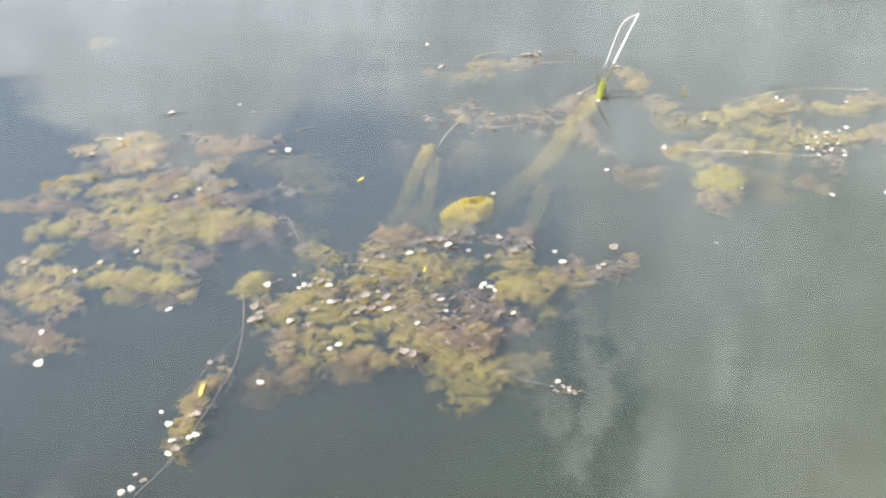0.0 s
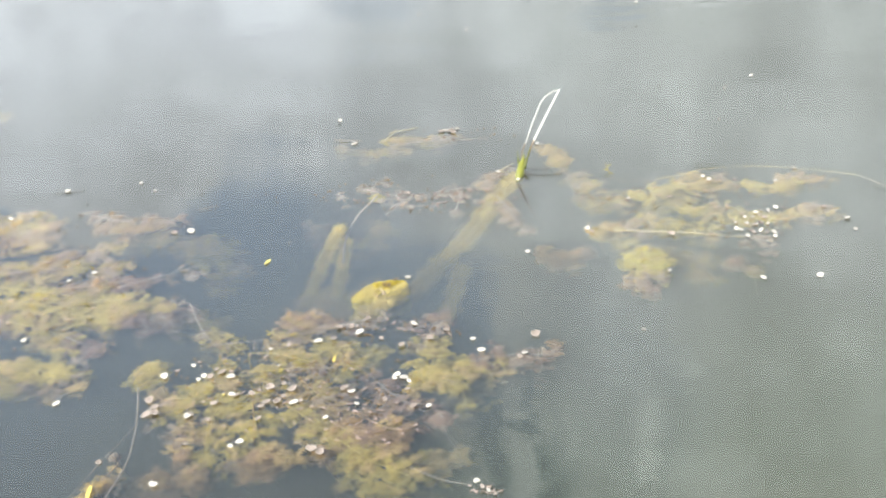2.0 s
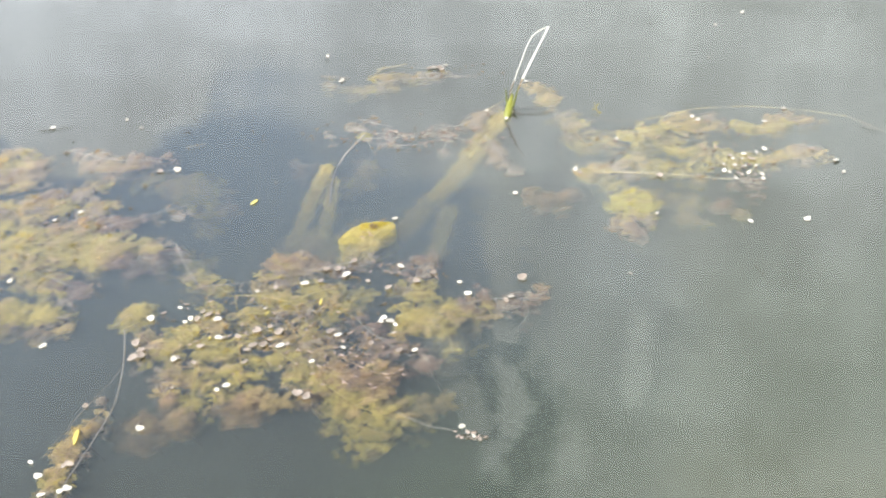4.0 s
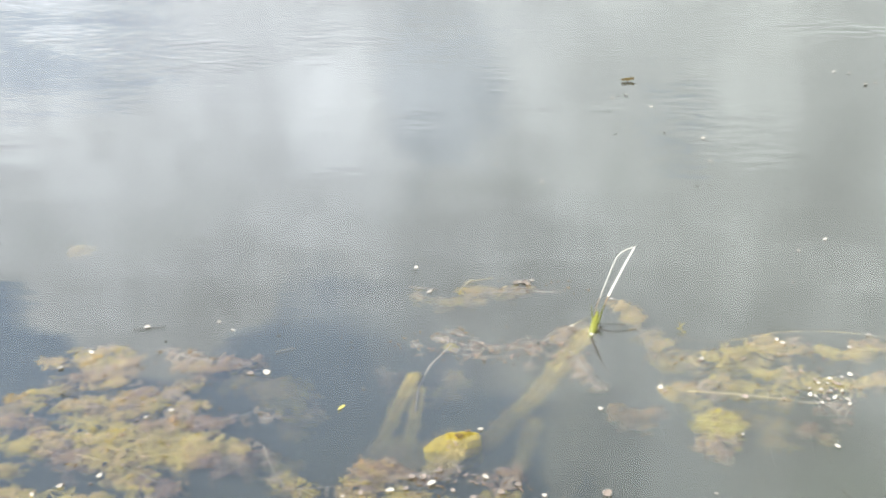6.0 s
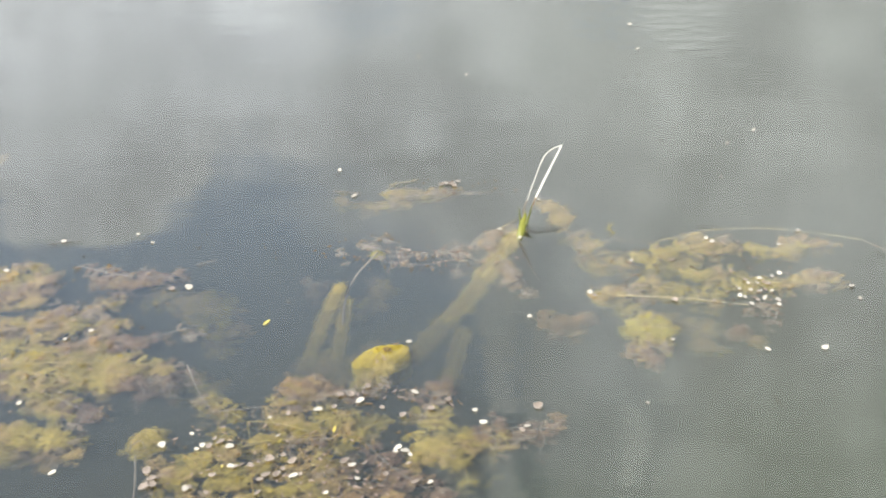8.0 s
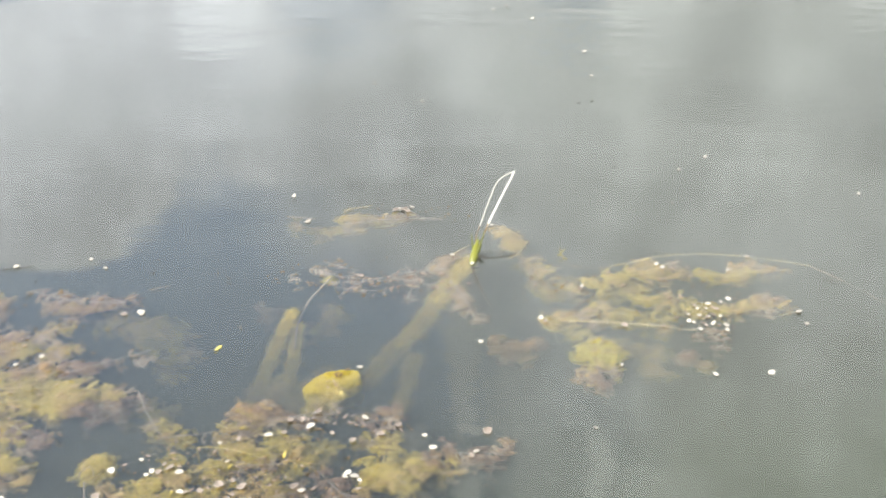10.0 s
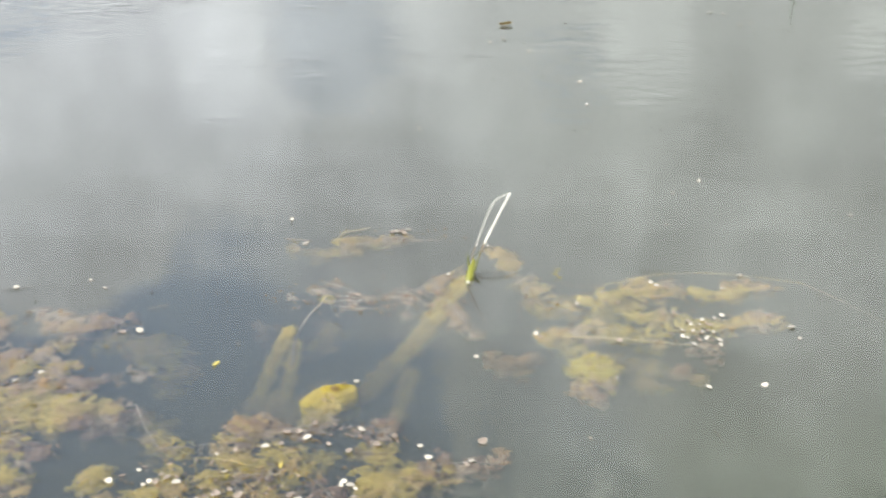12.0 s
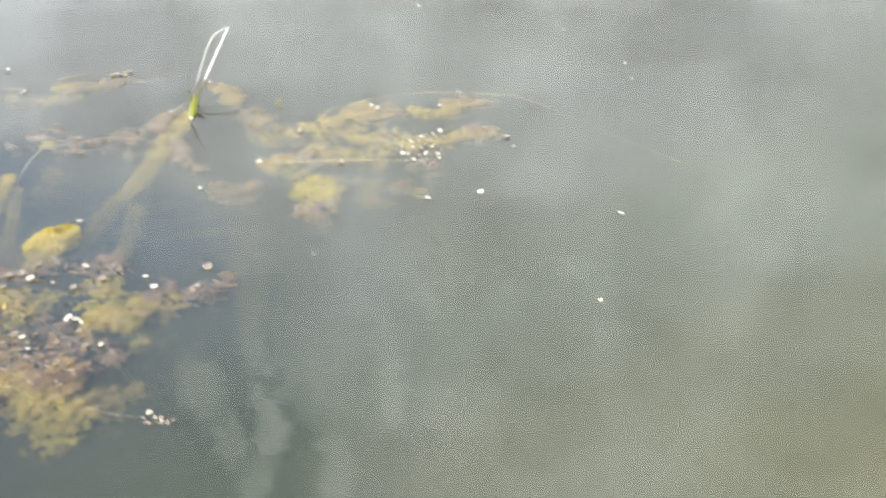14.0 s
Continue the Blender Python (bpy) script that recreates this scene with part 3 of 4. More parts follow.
def water_sprout(x, y):
    """A small yellow sprout that leans out of the water."""
    ob = tagged(new("water_sprout"), "small yellowish sprout leaning out of the water", "water plant")
    ob.location, ob.scale = (x, y, 0), (0.62, 0.62, 0.62)
    bm = bmesh.new()
    tube(bm, along(((0.004, -0.004, -0.006), (-0.002, 0.002, 0.004), (-0.008, 0.008, 0.013), (-0.009, 0.012, 0.022)), 0.002), lambda u: 0.0014 - 0.0007 * u, 6)
    part("stem", finish("stem", bm, STEMS["olive"], True), ob)
    for a, b, c in (((-0.006, 0.006, 0.010), (0.000, 0.010, 0.016), (0.005, 0.014, 0.017)), ((-0.003, 0.002, 0.005), (-0.010, 0.001, 0.008), (-0.016, 0.003, 0.007)), ((0.002, -0.002, 0.001), (0.006, -0.006, 0.002), (0.010, -0.008, 0.001))):
        bm = bmesh.new()
        tube(bm, along((a, b, c), 0.002), lambda u: 0.0004 + 0.0009 * math.sin(math.pi * min(1, 0.1 + 0.88 * u)), 6)
        part("leaf", finish("leaf", bm, HUES["lime"], True), ob)


water_sprout(0.306, 1.648)


def far_reed(x, y, height):
    bm = bmesh.new()
    tube(bm, along(((x, y, -0.05), (x + 0.006, y, height * 0.5), (x - 0.012, y + 0.01, height)), 0.02), lambda u: 0.004 - 0.002 * u, 7)
    ob = tagged(new("reed_stalk", finish("reed_stalk", bm, BLADE, True)), "thin dark green reed stalk standing in the pond", "reed")
    return ob


far_reed(0.845, 3.92, 0.30)


PAD = plant("floating green leaf", (0.03, 0.042, 0.012), (0.10, 0.115, 0.035), 0.4, 30, 0.1)


def leaf_pad(x, y, length, width, turn):
    """An oblong leaf that floats flat, with a low rim, a midrib groove and a few nicks in its edge."""
    bm = bmesh.new()
    n, rings = 26, []
    for u, z in ((0.0, 0.001), (0.45, 0.0015), (0.8, 0.002), (1.0, 0.006)):
        ring = []
        for k in range(n):
            a = math.tau * k / n
            r = u * (1 + 0.10 * noise.noise(Vector((math.cos(a) * 3, math.sin(a) * 3, x * 9))))
            ring.append(bm.verts.new((math.cos(a) * length / 2 * r, math.sin(a) * width / 2 * r * (1 - 0.25 * math.cos(a)), z - 0.002 * math.exp(-(math.sin(a) * 3) ** 2))))
        rings.append(ring)
    for a, b in zip(rings, rings[1:]):
        for k in range(n):
            bm.faces.new((a[k], b[k], b[(k + 1) % n], a[(k + 1) % n]))
    bmesh.ops.remove_doubles(bm, verts=bm.verts[:], dist=1e-5)
    bmesh.ops.solidify(bm, geom=bm.faces[:], thickness=0.0015)
    ob = tagged(new("floating_leaf_pad", finish("floating_leaf_pad", bm, PAD, True)), "broad green leaf floating flat on the pond", "leaf", "broad green floating leaves")
    ob.location, ob.rotation_euler = (x, y, 0.002), (0, 0, turn)


def curled_leaf(x, y, length, width, turn):
    """A leaf shape afloat in place of a frog's head, sides rolled up and tip raised."""
    bm = bmesh.new()
    rows = []
    for i in range(13):
        u = i / 12
        half = width / 2 * math.sin(math.pi * (0.06 + 0.88 * u)) ** 0.7
        rows.append([bm.verts.new((length * (u - 0.5), half * v, 0.001 + 0.005 * abs(v) ** 1.5 + 0.006 * max(0, u - 0.55) ** 1.4 + 0.0012 * noise.noise(Vector((u * 7, v * 3, 4))))) for v in (-1, -0.6, -0.2, 0.2, 0.6, 1)])
    for a, b in zip(rows, rows[1:]):
        for k in range(5):
            bm.faces.new((a[k], b[k], b[k + 1], a[k + 1]))
    bmesh.ops.solidify(bm, geom=bm.faces[:], thickness=0.0008)
    ob = tagged(new("curled_leaf", finish("curled_leaf", bm, FROG_BROWN, True)), "small brown and yellow curled leaf shape in place of a frog's head", "leaf")
    ob.location, ob.rotation_euler = (x, y, 0.001), (0, 0, turn)


# brown and yellow lump far out: a frog's head, shaped as a leaf
FROG_BROWN = plant("dead leaf", (0.06, 0.04, 0.015), (0.34, 0.25, 0.06), 0.4, 160, 0.1)
curled_leaf(0.087, 2.935, 0.030, 0.015, 0.25)
leaf_pad(0.968, 3.478, 0.065, 0.045, -0.3)
leaf_pad(1.030, 3.475, 0.060, 0.050, 1.4)
leaf_pad(1.072, 3.415, 0.090, 0.042, 1.75)

# alga-coated stems sinking into the murk
coated_stem(0.0165, ((0.156, 1.648, -0.018), (0.138, 1.593, -0.028), (0.103, 1.472, -0.052), (0.063, 1.392, -0.075), (0.020, 1.300, -0.110)))
coated_stem(0.0105, ((-0.087, 1.467, -0.012), (-0.092, 1.435, -0.030), (-0.098, 1.403, -0.050), (-0.103, 1.339, -0.080), (-0.111, 1.304, -0.100)))
coated_stem(0.009, ((-0.075, 1.449, -0.036), (-0.069, 1.389, -0.060), (-0.066, 1.343, -0.085), (-0.072, 1.310, -0.105)))
coated_stem(0.013, ((0.107, 1.406, -0.070), (0.104, 1.343, -0.085), (0.101, 1.287, -0.100)))
coated_stem(0.017, ((0.025, 1.264, -0.012), (-0.004, 1.235, -0.041), (-0.032, 1.212, -0.070)))

# milfoil tips seen from above
milfoil_head("olive", -0.253, 1.079, -0.004, 0.035, 4)
milfoil_head("rust", -0.178, 0.872, -0.030, 0.046, 6)
milfoil_head("rust", -0.131, 0.884, -0.018, 0.034, 5)
milfoil_head("rust", -0.057, 0.912, -0.006, 0.038, 6)
milfoil_head("rust", -0.152, 0.911, -0.01, 0.021, 3)
milfoil_head("rust", 0.014, 0.928, -0.008, 0.019, 3)
milfoil_head("wine", 0.499, 1.394, -0.015, 0.026, 3)
milfoil_head("ochre", 0.522, 1.385, -0.03, 0.020, 3)
milfoil_head("ochre", 0.222, 1.703, -0.004, 0.027, 3)
milfoil_head("ochre", 0.445, 1.384, -0.05, 0.027, 2)
milfoil_head("wine", 0.285, 1.420, -0.02, 0.024, 3)
milfoil_head("olive", 0.301, 1.468, -0.004, 0.021, 3)
milfoil_head("lime", -0.085, 1.470, -0.004, 0.010, 3)
milfoil_head("lime", -0.050, 1.570, -0.004, 0.014, 3)
milfoil_head("wine", -0.093, 0.910, -0.03, 0.018, 2)
milfoil_head("olive", -0.603, 1.139, -0.01, 0.031, 3)
milfoil_head("ochre", -0.850, 1.892, -0.03, 0.033, 3)
milfoil_head("wine", 0.147, 1.002, -0.006, 0.021, 3)
milfoil_shoot("ochre", 0.015, ((-0.220, 0.881, -0.003), (-0.235, 0.827, -0.003), (-0.232, 0.785, -0.003), (-0.234, 0.745, -0.003), (-0.230, 0.703, -0.003)))
milfoil_head("ochre", -0.236, 0.837, -0.004, 0.014, 2)
milfoil_head("pale", -0.233, 0.898, -0.004, 0.011, 2)
milfoil_head("ochre", -0.246, 0.769, -0.004, 0.010, 2)
milfoil_head("ochre", -0.250, 0.803, -0.004, 0.012, 2)

# milfoil shoots lying at the surface
milfoil_shoot("wine", 0.015, ((0.342, 1.334, -0.006), (0.371, 1.333, -0.006), (0.404, 1.334, -0.006)))
milfoil_shoot("wine", 0.015, ((0.345, 1.318, -0.008), (0.371, 1.316, -0.010), (0.400, 1.318, -0.012)))
milfoil_shoot("ochre", 0.027, ((-0.400, 1.442, -0.040), (-0.340, 1.466, -0.045), (-0.274, 1.443, -0.050)))
milfoil_shoot("rust", 0.023, ((-0.113, 1.177, -0.005), (-0.083, 1.211, -0.005), (-0.046, 1.204, -0.006)))
milfoil_shoot("ochre", 0.021, ((-0.094, 1.161, -0.010), (-0.061, 1.184, -0.011), (-0.032, 1.193, -0.012)))
milfoil_shoot("lime", 0.016, ((0.340, 1.397, -0.003), (0.367, 1.399, -0.003), (0.402, 1.397, -0.003)))
milfoil_shoot("lime", 0.016, ((0.341, 1.383, -0.004), (0.368, 1.384, -0.004), (0.404, 1.382, -0.004)))
milfoil_shoot("lime", 0.016, ((0.341, 1.367, -0.005), (0.369, 1.367, -0.005), (0.404, 1.366, -0.005)))
milfoil_shoot("olive", 0.015, ((0.342, 1.352, -0.006), (0.370, 1.351, -0.006), (0.402, 1.351, -0.006)))
milfoil_shoot("olive", 0.024, ((0.300, 1.482, -0.030), (0.343, 1.453, -0.030), (0.384, 1.435, -0.030)))
milfoil_shoot("olive", 0.032, ((-0.097, 1.018, -0.005), (-0.055, 0.916, -0.005)))
milfoil_shoot("olive", 0.028, ((-0.201, 1.017, -0.006), (-0.145, 1.016, -0.005), (-0.094, 1.004, -0.005)))
milfoil_shoot("ochre", 0.019, ((-0.174, 1.000, -0.006), (-0.149, 0.908, -0.010)))
milfoil_shoot("olive", 0.024, ((-0.136, 0.986, -0.008), (-0.121, 0.896, -0.020)))
milfoil_shoot("olive", 0.025, ((-0.071, 1.106, -0.006), (-0.114, 1.071, -0.005), (-0.160, 1.062, -0.005)))
milfoil_shoot("olive", 0.027, ((-0.054, 1.016, -0.005), (-0.010, 0.981, -0.007), (0.039, 0.941, -0.008)))
milfoil_shoot("olive", 0.029, ((0.022, 0.955, -0.006), (0.078, 0.915, -0.013), (0.132, 0.892, -0.020)))
milfoil_shoot("olive", 0.028, ((0.052, 0.923, -0.020), (0.100, 0.888, -0.025), (0.128, 0.879, -0.030)))
milfoil_shoot("rust", 0.028, ((0.036, 1.000, -0.004), (0.083, 0.975, -0.005), (0.112, 0.966, -0.006)))
milfoil_shoot("rust", 0.026, ((0.020, 0.976, -0.004), (0.059, 0.956, -0.005), (0.109, 0.949, -0.006)))
milfoil_shoot("olive", 0.026, ((-0.010, 1.089, -0.005), (-0.057, 1.112, -0.005), (-0.098, 1.123, -0.005)))
milfoil_shoot("olive", 0.027, ((0.016, 1.156, -0.005), (-0.029, 1.133, -0.005), (-0.061, 1.099, -0.005)))
milfoil_shoot("ochre", 0.026, ((-0.108, 1.130, -0.006), (-0.088, 1.171, -0.005), (-0.062, 1.220, -0.004)))
milfoil_shoot("ochre", 0.026, ((-0.046, 1.069, -0.006), (-0.007, 1.028, -0.006), (0.025, 1.000, -0.006)))
milfoil_shoot("olive", 0.033, ((0.116, 1.064, -0.004), (0.117, 1.115, -0.005), (0.114, 1.175, -0.006)))
milfoil_shoot("olive", 0.026, ((0.083, 1.117, -0.010), (0.122, 1.081, -0.010), (0.164, 1.071, -0.010)))
milfoil_shoot("wine", 0.023, ((0.070, 1.185, -0.004), (0.098, 1.200, -0.004), (0.126, 1.215, -0.004)))
milfoil_shoot("wine", 0.019, ((0.164, 1.117, -0.004), (0.212, 1.135, -0.005), (0.269, 1.138, -0.005)))
milfoil_shoot("olive", 0.019, ((0.144, 1.103, -0.012), (0.178, 1.118, -0.013), (0.213, 1.127, -0.014)))
milfoil_shoot("wine", 0.022, ((0.038, 1.085, -0.005), (0.076, 1.044, -0.005), (0.126, 1.006, -0.005)))
milfoil_shoot("pale", 0.018, ((-0.033, 1.186, -0.003), (-0.003, 1.204, -0.003), (0.039, 1.206, -0.003)))
milfoil_shoot("pale", 0.015, ((-0.008, 1.094, -0.003), (-0.037, 1.090, -0.003), (-0.067, 1.091, -0.003)))
milfoil_shoot("olive", 0.020, ((-0.143, 1.105, -0.010), (-0.164, 1.084, -0.010), (-0.183, 1.052, -0.010)))
milfoil_shoot("olive", 0.018, ((-0.142, 1.133, -0.012), (-0.174, 1.155, -0.016), (-0.204, 1.184, -0.020)))
milfoil_shoot("ochre", 0.025, ((-0.233, 1.033, -0.006), (-0.207, 1.010, -0.006), (-0.172, 0.994, -0.006)))
milfoil_shoot("ochre", 0.022, ((-0.088, 1.057, -0.010), (-0.058, 1.029, -0.011), (-0.032, 1.013, -0.012)))
milfoil_shoot("olive", 0.025, ((0.039, 1.149, -0.020), (0.015, 1.121, -0.020), (-0.006, 1.082, -0.020)))
milfoil_shoot("wine", 0.021, ((-0.006, 0.963, -0.020), (0.008, 1.022, -0.020), (0.029, 1.059, -0.020)))
milfoil_shoot("pale", 0.018, ((0.090, 1.596, -0.002), (0.121, 1.626, -0.003), (0.152, 1.667, -0.003)))
milfoil_shoot("pale", 0.017, ((0.137, 1.576, -0.010), (0.171, 1.513, -0.010), (0.190, 1.462, -0.010)))
milfoil_shoot("pale", 0.013, ((-0.115, 1.575, -0.003), (-0.093, 1.540, -0.006)), 1.6)
milfoil_shoot("ochre", 0.019, ((-0.091, 1.769, -0.016), (-0.035, 1.780, -0.018), (0.039, 1.803, -0.020)))
milfoil_shoot("ochre", 0.021, ((-0.031, 1.755, -0.035), (-0.087, 1.748, -0.035), (-0.159, 1.764, -0.035)))
milfoil_shoot("ochre", 0.032, ((-0.626, 1.450, -0.004), (-0.585, 1.442, -0.004), (-0.553, 1.443, -0.004)))
milfoil_shoot("rust", 0.026, ((-0.598, 1.408, -0.006), (-0.565, 1.418, -0.006), (-0.529, 1.419, -0.006)))
milfoil_shoot("ochre", 0.025, ((-0.523, 1.340, -0.004), (-0.462, 1.368, -0.004), (-0.409, 1.403, -0.004)))
milfoil_shoot("ochre", 0.028, ((-0.569, 1.323, -0.005), (-0.472, 1.327, -0.005), (-0.376, 1.338, -0.005)))
milfoil_shoot("rust", 0.022, ((-0.466, 1.270, -0.003), (-0.410, 1.280, -0.003), (-0.354, 1.302, -0.003)))
milfoil_shoot("olive", 0.030, ((-0.518, 1.230, -0.005), (-0.435, 1.234, -0.005), (-0.346, 1.246, -0.006)))
milfoil_shoot("olive", 0.024, ((-0.409, 1.192, -0.006), (-0.353, 1.218, -0.009), (-0.297, 1.246, -0.012)))
milfoil_shoot("wine", 0.024, ((-0.353, 1.194, -0.015), (-0.302, 1.213, -0.018), (-0.251, 1.232, -0.020)))
milfoil_shoot("olive", 0.030, ((-0.515, 1.186, -0.005), (-0.448, 1.168, -0.005), (-0.381, 1.143, -0.006)))
milfoil_shoot("wine", 0.021, ((-0.399, 1.149, -0.006), (-0.363, 1.130, -0.006), (-0.335, 1.118, -0.006)))
milfoil_shoot("olive", 0.027, ((-0.478, 1.087, -0.010), (-0.407, 1.070, -0.009), (-0.339, 1.060, -0.008)))
milfoil_shoot("rust", 0.020, ((-0.436, 1.044, -0.020), (-0.398, 1.047, -0.020), (-0.365, 1.042, -0.020)))
milfoil_shoot("pale", 0.021, ((-0.515, 1.498, -0.003), (-0.430, 1.473, -0.003), (-0.352, 1.471, -0.003)))
milfoil_shoot("rust", 0.020, ((-0.483, 1.465, -0.006), (-0.413, 1.449, -0.006), (-0.371, 1.459, -0.006)))
milfoil_shoot("olive", 0.025, ((-0.450, 1.268, -0.020), (-0.414, 1.285, -0.020), (-0.374, 1.295, -0.020)))
milfoil_shoot("ochre", 0.029, ((-0.695, 1.287, -0.004), (-0.633, 1.343, -0.005), (-0.553, 1.411, -0.006)))
milfoil_shoot("olive", 0.030, ((-0.666, 1.187, -0.005), (-0.605, 1.199, -0.005), (-0.550, 1.202, -0.006)))
milfoil_shoot("ochre", 0.029, ((-0.624, 1.030, -0.006), (-0.548, 1.021, -0.006), (-0.489, 0.997, -0.006)))
milfoil_shoot("rust", 0.029, ((-0.599, 0.964, -0.008), (-0.533, 0.936, -0.009), (-0.466, 0.909, -0.010)))
milfoil_shoot("olive", 0.030, ((-0.512, 1.095, -0.006), (-0.467, 1.054, -0.006), (-0.422, 1.028, -0.006)))
milfoil_shoot("rust", 0.027, ((-0.734, 1.264, -0.010), (-0.667, 1.266, -0.010), (-0.602, 1.252, -0.010)))
milfoil_shoot("ochre", 0.027, ((-0.644, 1.106, -0.010), (-0.586, 1.079, -0.010), (-0.527, 1.068, -0.010)))
milfoil_shoot("wine", 0.023, ((-0.546, 1.171, -0.008), (-0.514, 1.181, -0.008), (-0.474, 1.175, -0.008)))
milfoil_shoot("rust", 0.024, ((-0.624, 1.390, -0.006), (-0.584, 1.439, -0.006), (-0.538, 1.450, -0.006)))
milfoil_shoot("olive", 0.022, ((0.320, 1.558, -0.006), (0.386, 1.596, -0.006), (0.449, 1.616, -0.006)))
milfoil_shoot("olive", 0.025, ((0.340, 1.509, -0.020), (0.406, 1.502, -0.020), (0.480, 1.487, -0.020)))
milfoil_shoot("olive", 0.025, ((0.413, 1.550, -0.015), (0.451, 1.536, -0.018), (0.479, 1.565, -0.020)))
milfoil_shoot("ochre", 0.022, ((0.423, 1.652, -0.004), (0.470, 1.625, -0.005), (0.521, 1.618, -0.006)))
milfoil_shoot("olive", 0.022, ((0.521, 1.618, -0.006), (0.563, 1.609, -0.006), (0.596, 1.628, -0.006)))
milfoil_shoot("olive", 0.019, ((0.471, 1.498, -0.004), (0.520, 1.517, -0.004), (0.567, 1.498, -0.004)))
milfoil_shoot("ochre", 0.021, ((0.552, 1.502, -0.006), (0.593, 1.529, -0.006), (0.637, 1.542, -0.006)))
milfoil_shoot("wine", 0.018, ((0.585, 1.546, -0.006), (0.617, 1.540, -0.008), (0.642, 1.551, -0.010)))
milfoil_shoot("rust", 0.018, ((0.555, 1.642, -0.012), (0.606, 1.649, -0.012), (0.651, 1.638, -0.012)))
milfoil_shoot("ochre", 0.020, ((0.286, 1.452, -0.006), (0.317, 1.475, -0.006), (0.366, 1.484, -0.006)))
milfoil_shoot("rust", 0.019, ((0.214, 1.401, -0.020), (0.250, 1.403, -0.020), (0.282, 1.407, -0.020)))
milfoil_shoot("ochre", 0.018, ((0.223, 1.673, -0.020), (0.262, 1.635, -0.020), (0.296, 1.598, -0.020)))
milfoil_shoot("olive", 0.022, ((0.354, 1.553, -0.030), (0.395, 1.572, -0.030), (0.437, 1.582, -0.030)))
milfoil_shoot("wine", 0.017, ((0.503, 1.459, -0.006), (0.535, 1.444, -0.006), (0.558, 1.436, -0.006)))
milfoil_shoot("olive", 0.020, ((0.269, 1.551, -0.030), (0.302, 1.574, -0.035), (0.333, 1.616, -0.040)))
milfoil_shoot("ochre", 0.019, ((-0.046, 1.463, -0.050), (-0.035, 1.493, -0.055), (-0.034, 1.533, -0.060)))

milfoil_shoot("olive", 0.028, ((-0.553, 1.270, -0.006), (-0.479, 1.263, -0.006), (-0.410, 1.246, -0.006)))
milfoil_shoot("olive", 0.028, ((-0.456, 1.209, -0.006), (-0.392, 1.203, -0.006), (-0.334, 1.188, -0.006)))
milfoil_shoot("wine", 0.022, ((-0.360, 1.198, -0.012), (-0.316, 1.197, -0.012), (-0.267, 1.215, -0.012)))
milfoil_shoot("olive", 0.026, ((-0.396, 1.248, -0.008), (-0.334, 1.247, -0.008), (-0.279, 1.231, -0.008)))
milfoil_shoot("ochre", 0.026, ((-0.615, 1.313, -0.005), (-0.537, 1.320, -0.005), (-0.477, 1.350, -0.005)))
milfoil_shoot("wine", 0.024, ((-0.562, 1.190, -0.008), (-0.513, 1.184, -0.008), (-0.470, 1.199, -0.008)))
milfoil_shoot("ochre", 0.026, ((-0.685, 1.436, -0.005), (-0.634, 1.457, -0.005), (-0.590, 1.494, -0.005)))
milfoil_shoot("olive", 0.026, ((-0.580, 1.226, -0.006), (-0.547, 1.240, -0.006), (-0.495, 1.228, -0.006)))

milfoil_shoot("ochre", 0.018, ((0.186, 1.765, -0.012), (0.205, 1.725, -0.010), (0.232, 1.690, -0.010)))

# shoots deeper down, half lost in the murk
milfoil_shoot("ochre", 0.030, ((-0.128, 1.280, -0.070), (-0.078, 1.306, -0.075), (-0.017, 1.274, -0.070)))
milfoil_shoot("olive", 0.030, ((-0.111, 1.339, -0.085), (-0.072, 1.333, -0.085), (-0.029, 1.310, -0.080)))
milfoil_shoot("ochre", 0.026, ((-0.070, 1.472, -0.055), (-0.051, 1.463, -0.060), (-0.028, 1.469, -0.060)))
milfoil_shoot("pale", 0.026, ((-0.153, 1.496, -0.050), (-0.141, 1.510, -0.055), (-0.120, 1.507, -0.060)))
milfoil_shoot("ochre", 0.026, ((-0.260, 1.393, -0.060), (-0.230, 1.377, -0.060), (-0.208, 1.389, -0.065)))
milfoil_shoot("olive", 0.030, ((-0.345, 1.416, -0.050), (-0.308, 1.438, -0.055), (-0.253, 1.406, -0.060)))
milfoil_shoot("ochre", 0.028, ((-0.269, 1.348, -0.050), (-0.250, 1.369, -0.055), (-0.227, 1.363, -0.060)))
milfoil_shoot("olive", 0.028, ((0.137, 1.127, -0.050), (0.166, 1.104, -0.060), (0.197, 1.085, -0.070)))
milfoil_shoot("ochre", 0.028, ((0.118, 0.928, -0.035), (0.153, 0.941, -0.045), (0.184, 0.959, -0.055)))
milfoil_shoot("olive", 0.028, ((0.008, 1.294, -0.060), (0.034, 1.281, -0.070), (0.056, 1.250, -0.075)))
milfoil_shoot("olive", 0.026, ((-0.287, 1.263, -0.050), (-0.247, 1.239, -0.055), (-0.201, 1.202, -0.050)))
milfoil_shoot("ochre", 0.026, ((0.386, 1.436, -0.040), (0.435, 1.428, -0.050), (0.477, 1.366, -0.050)))
milfoil_shoot("rust", 0.024, ((0.212, 1.425, -0.025), (0.247, 1.410, -0.030), (0.280, 1.405, -0.030)))
milfoil_shoot("ochre", 0.024, ((0.254, 1.610, -0.040), (0.292, 1.581, -0.045), (0.327, 1.581, -0.050)))

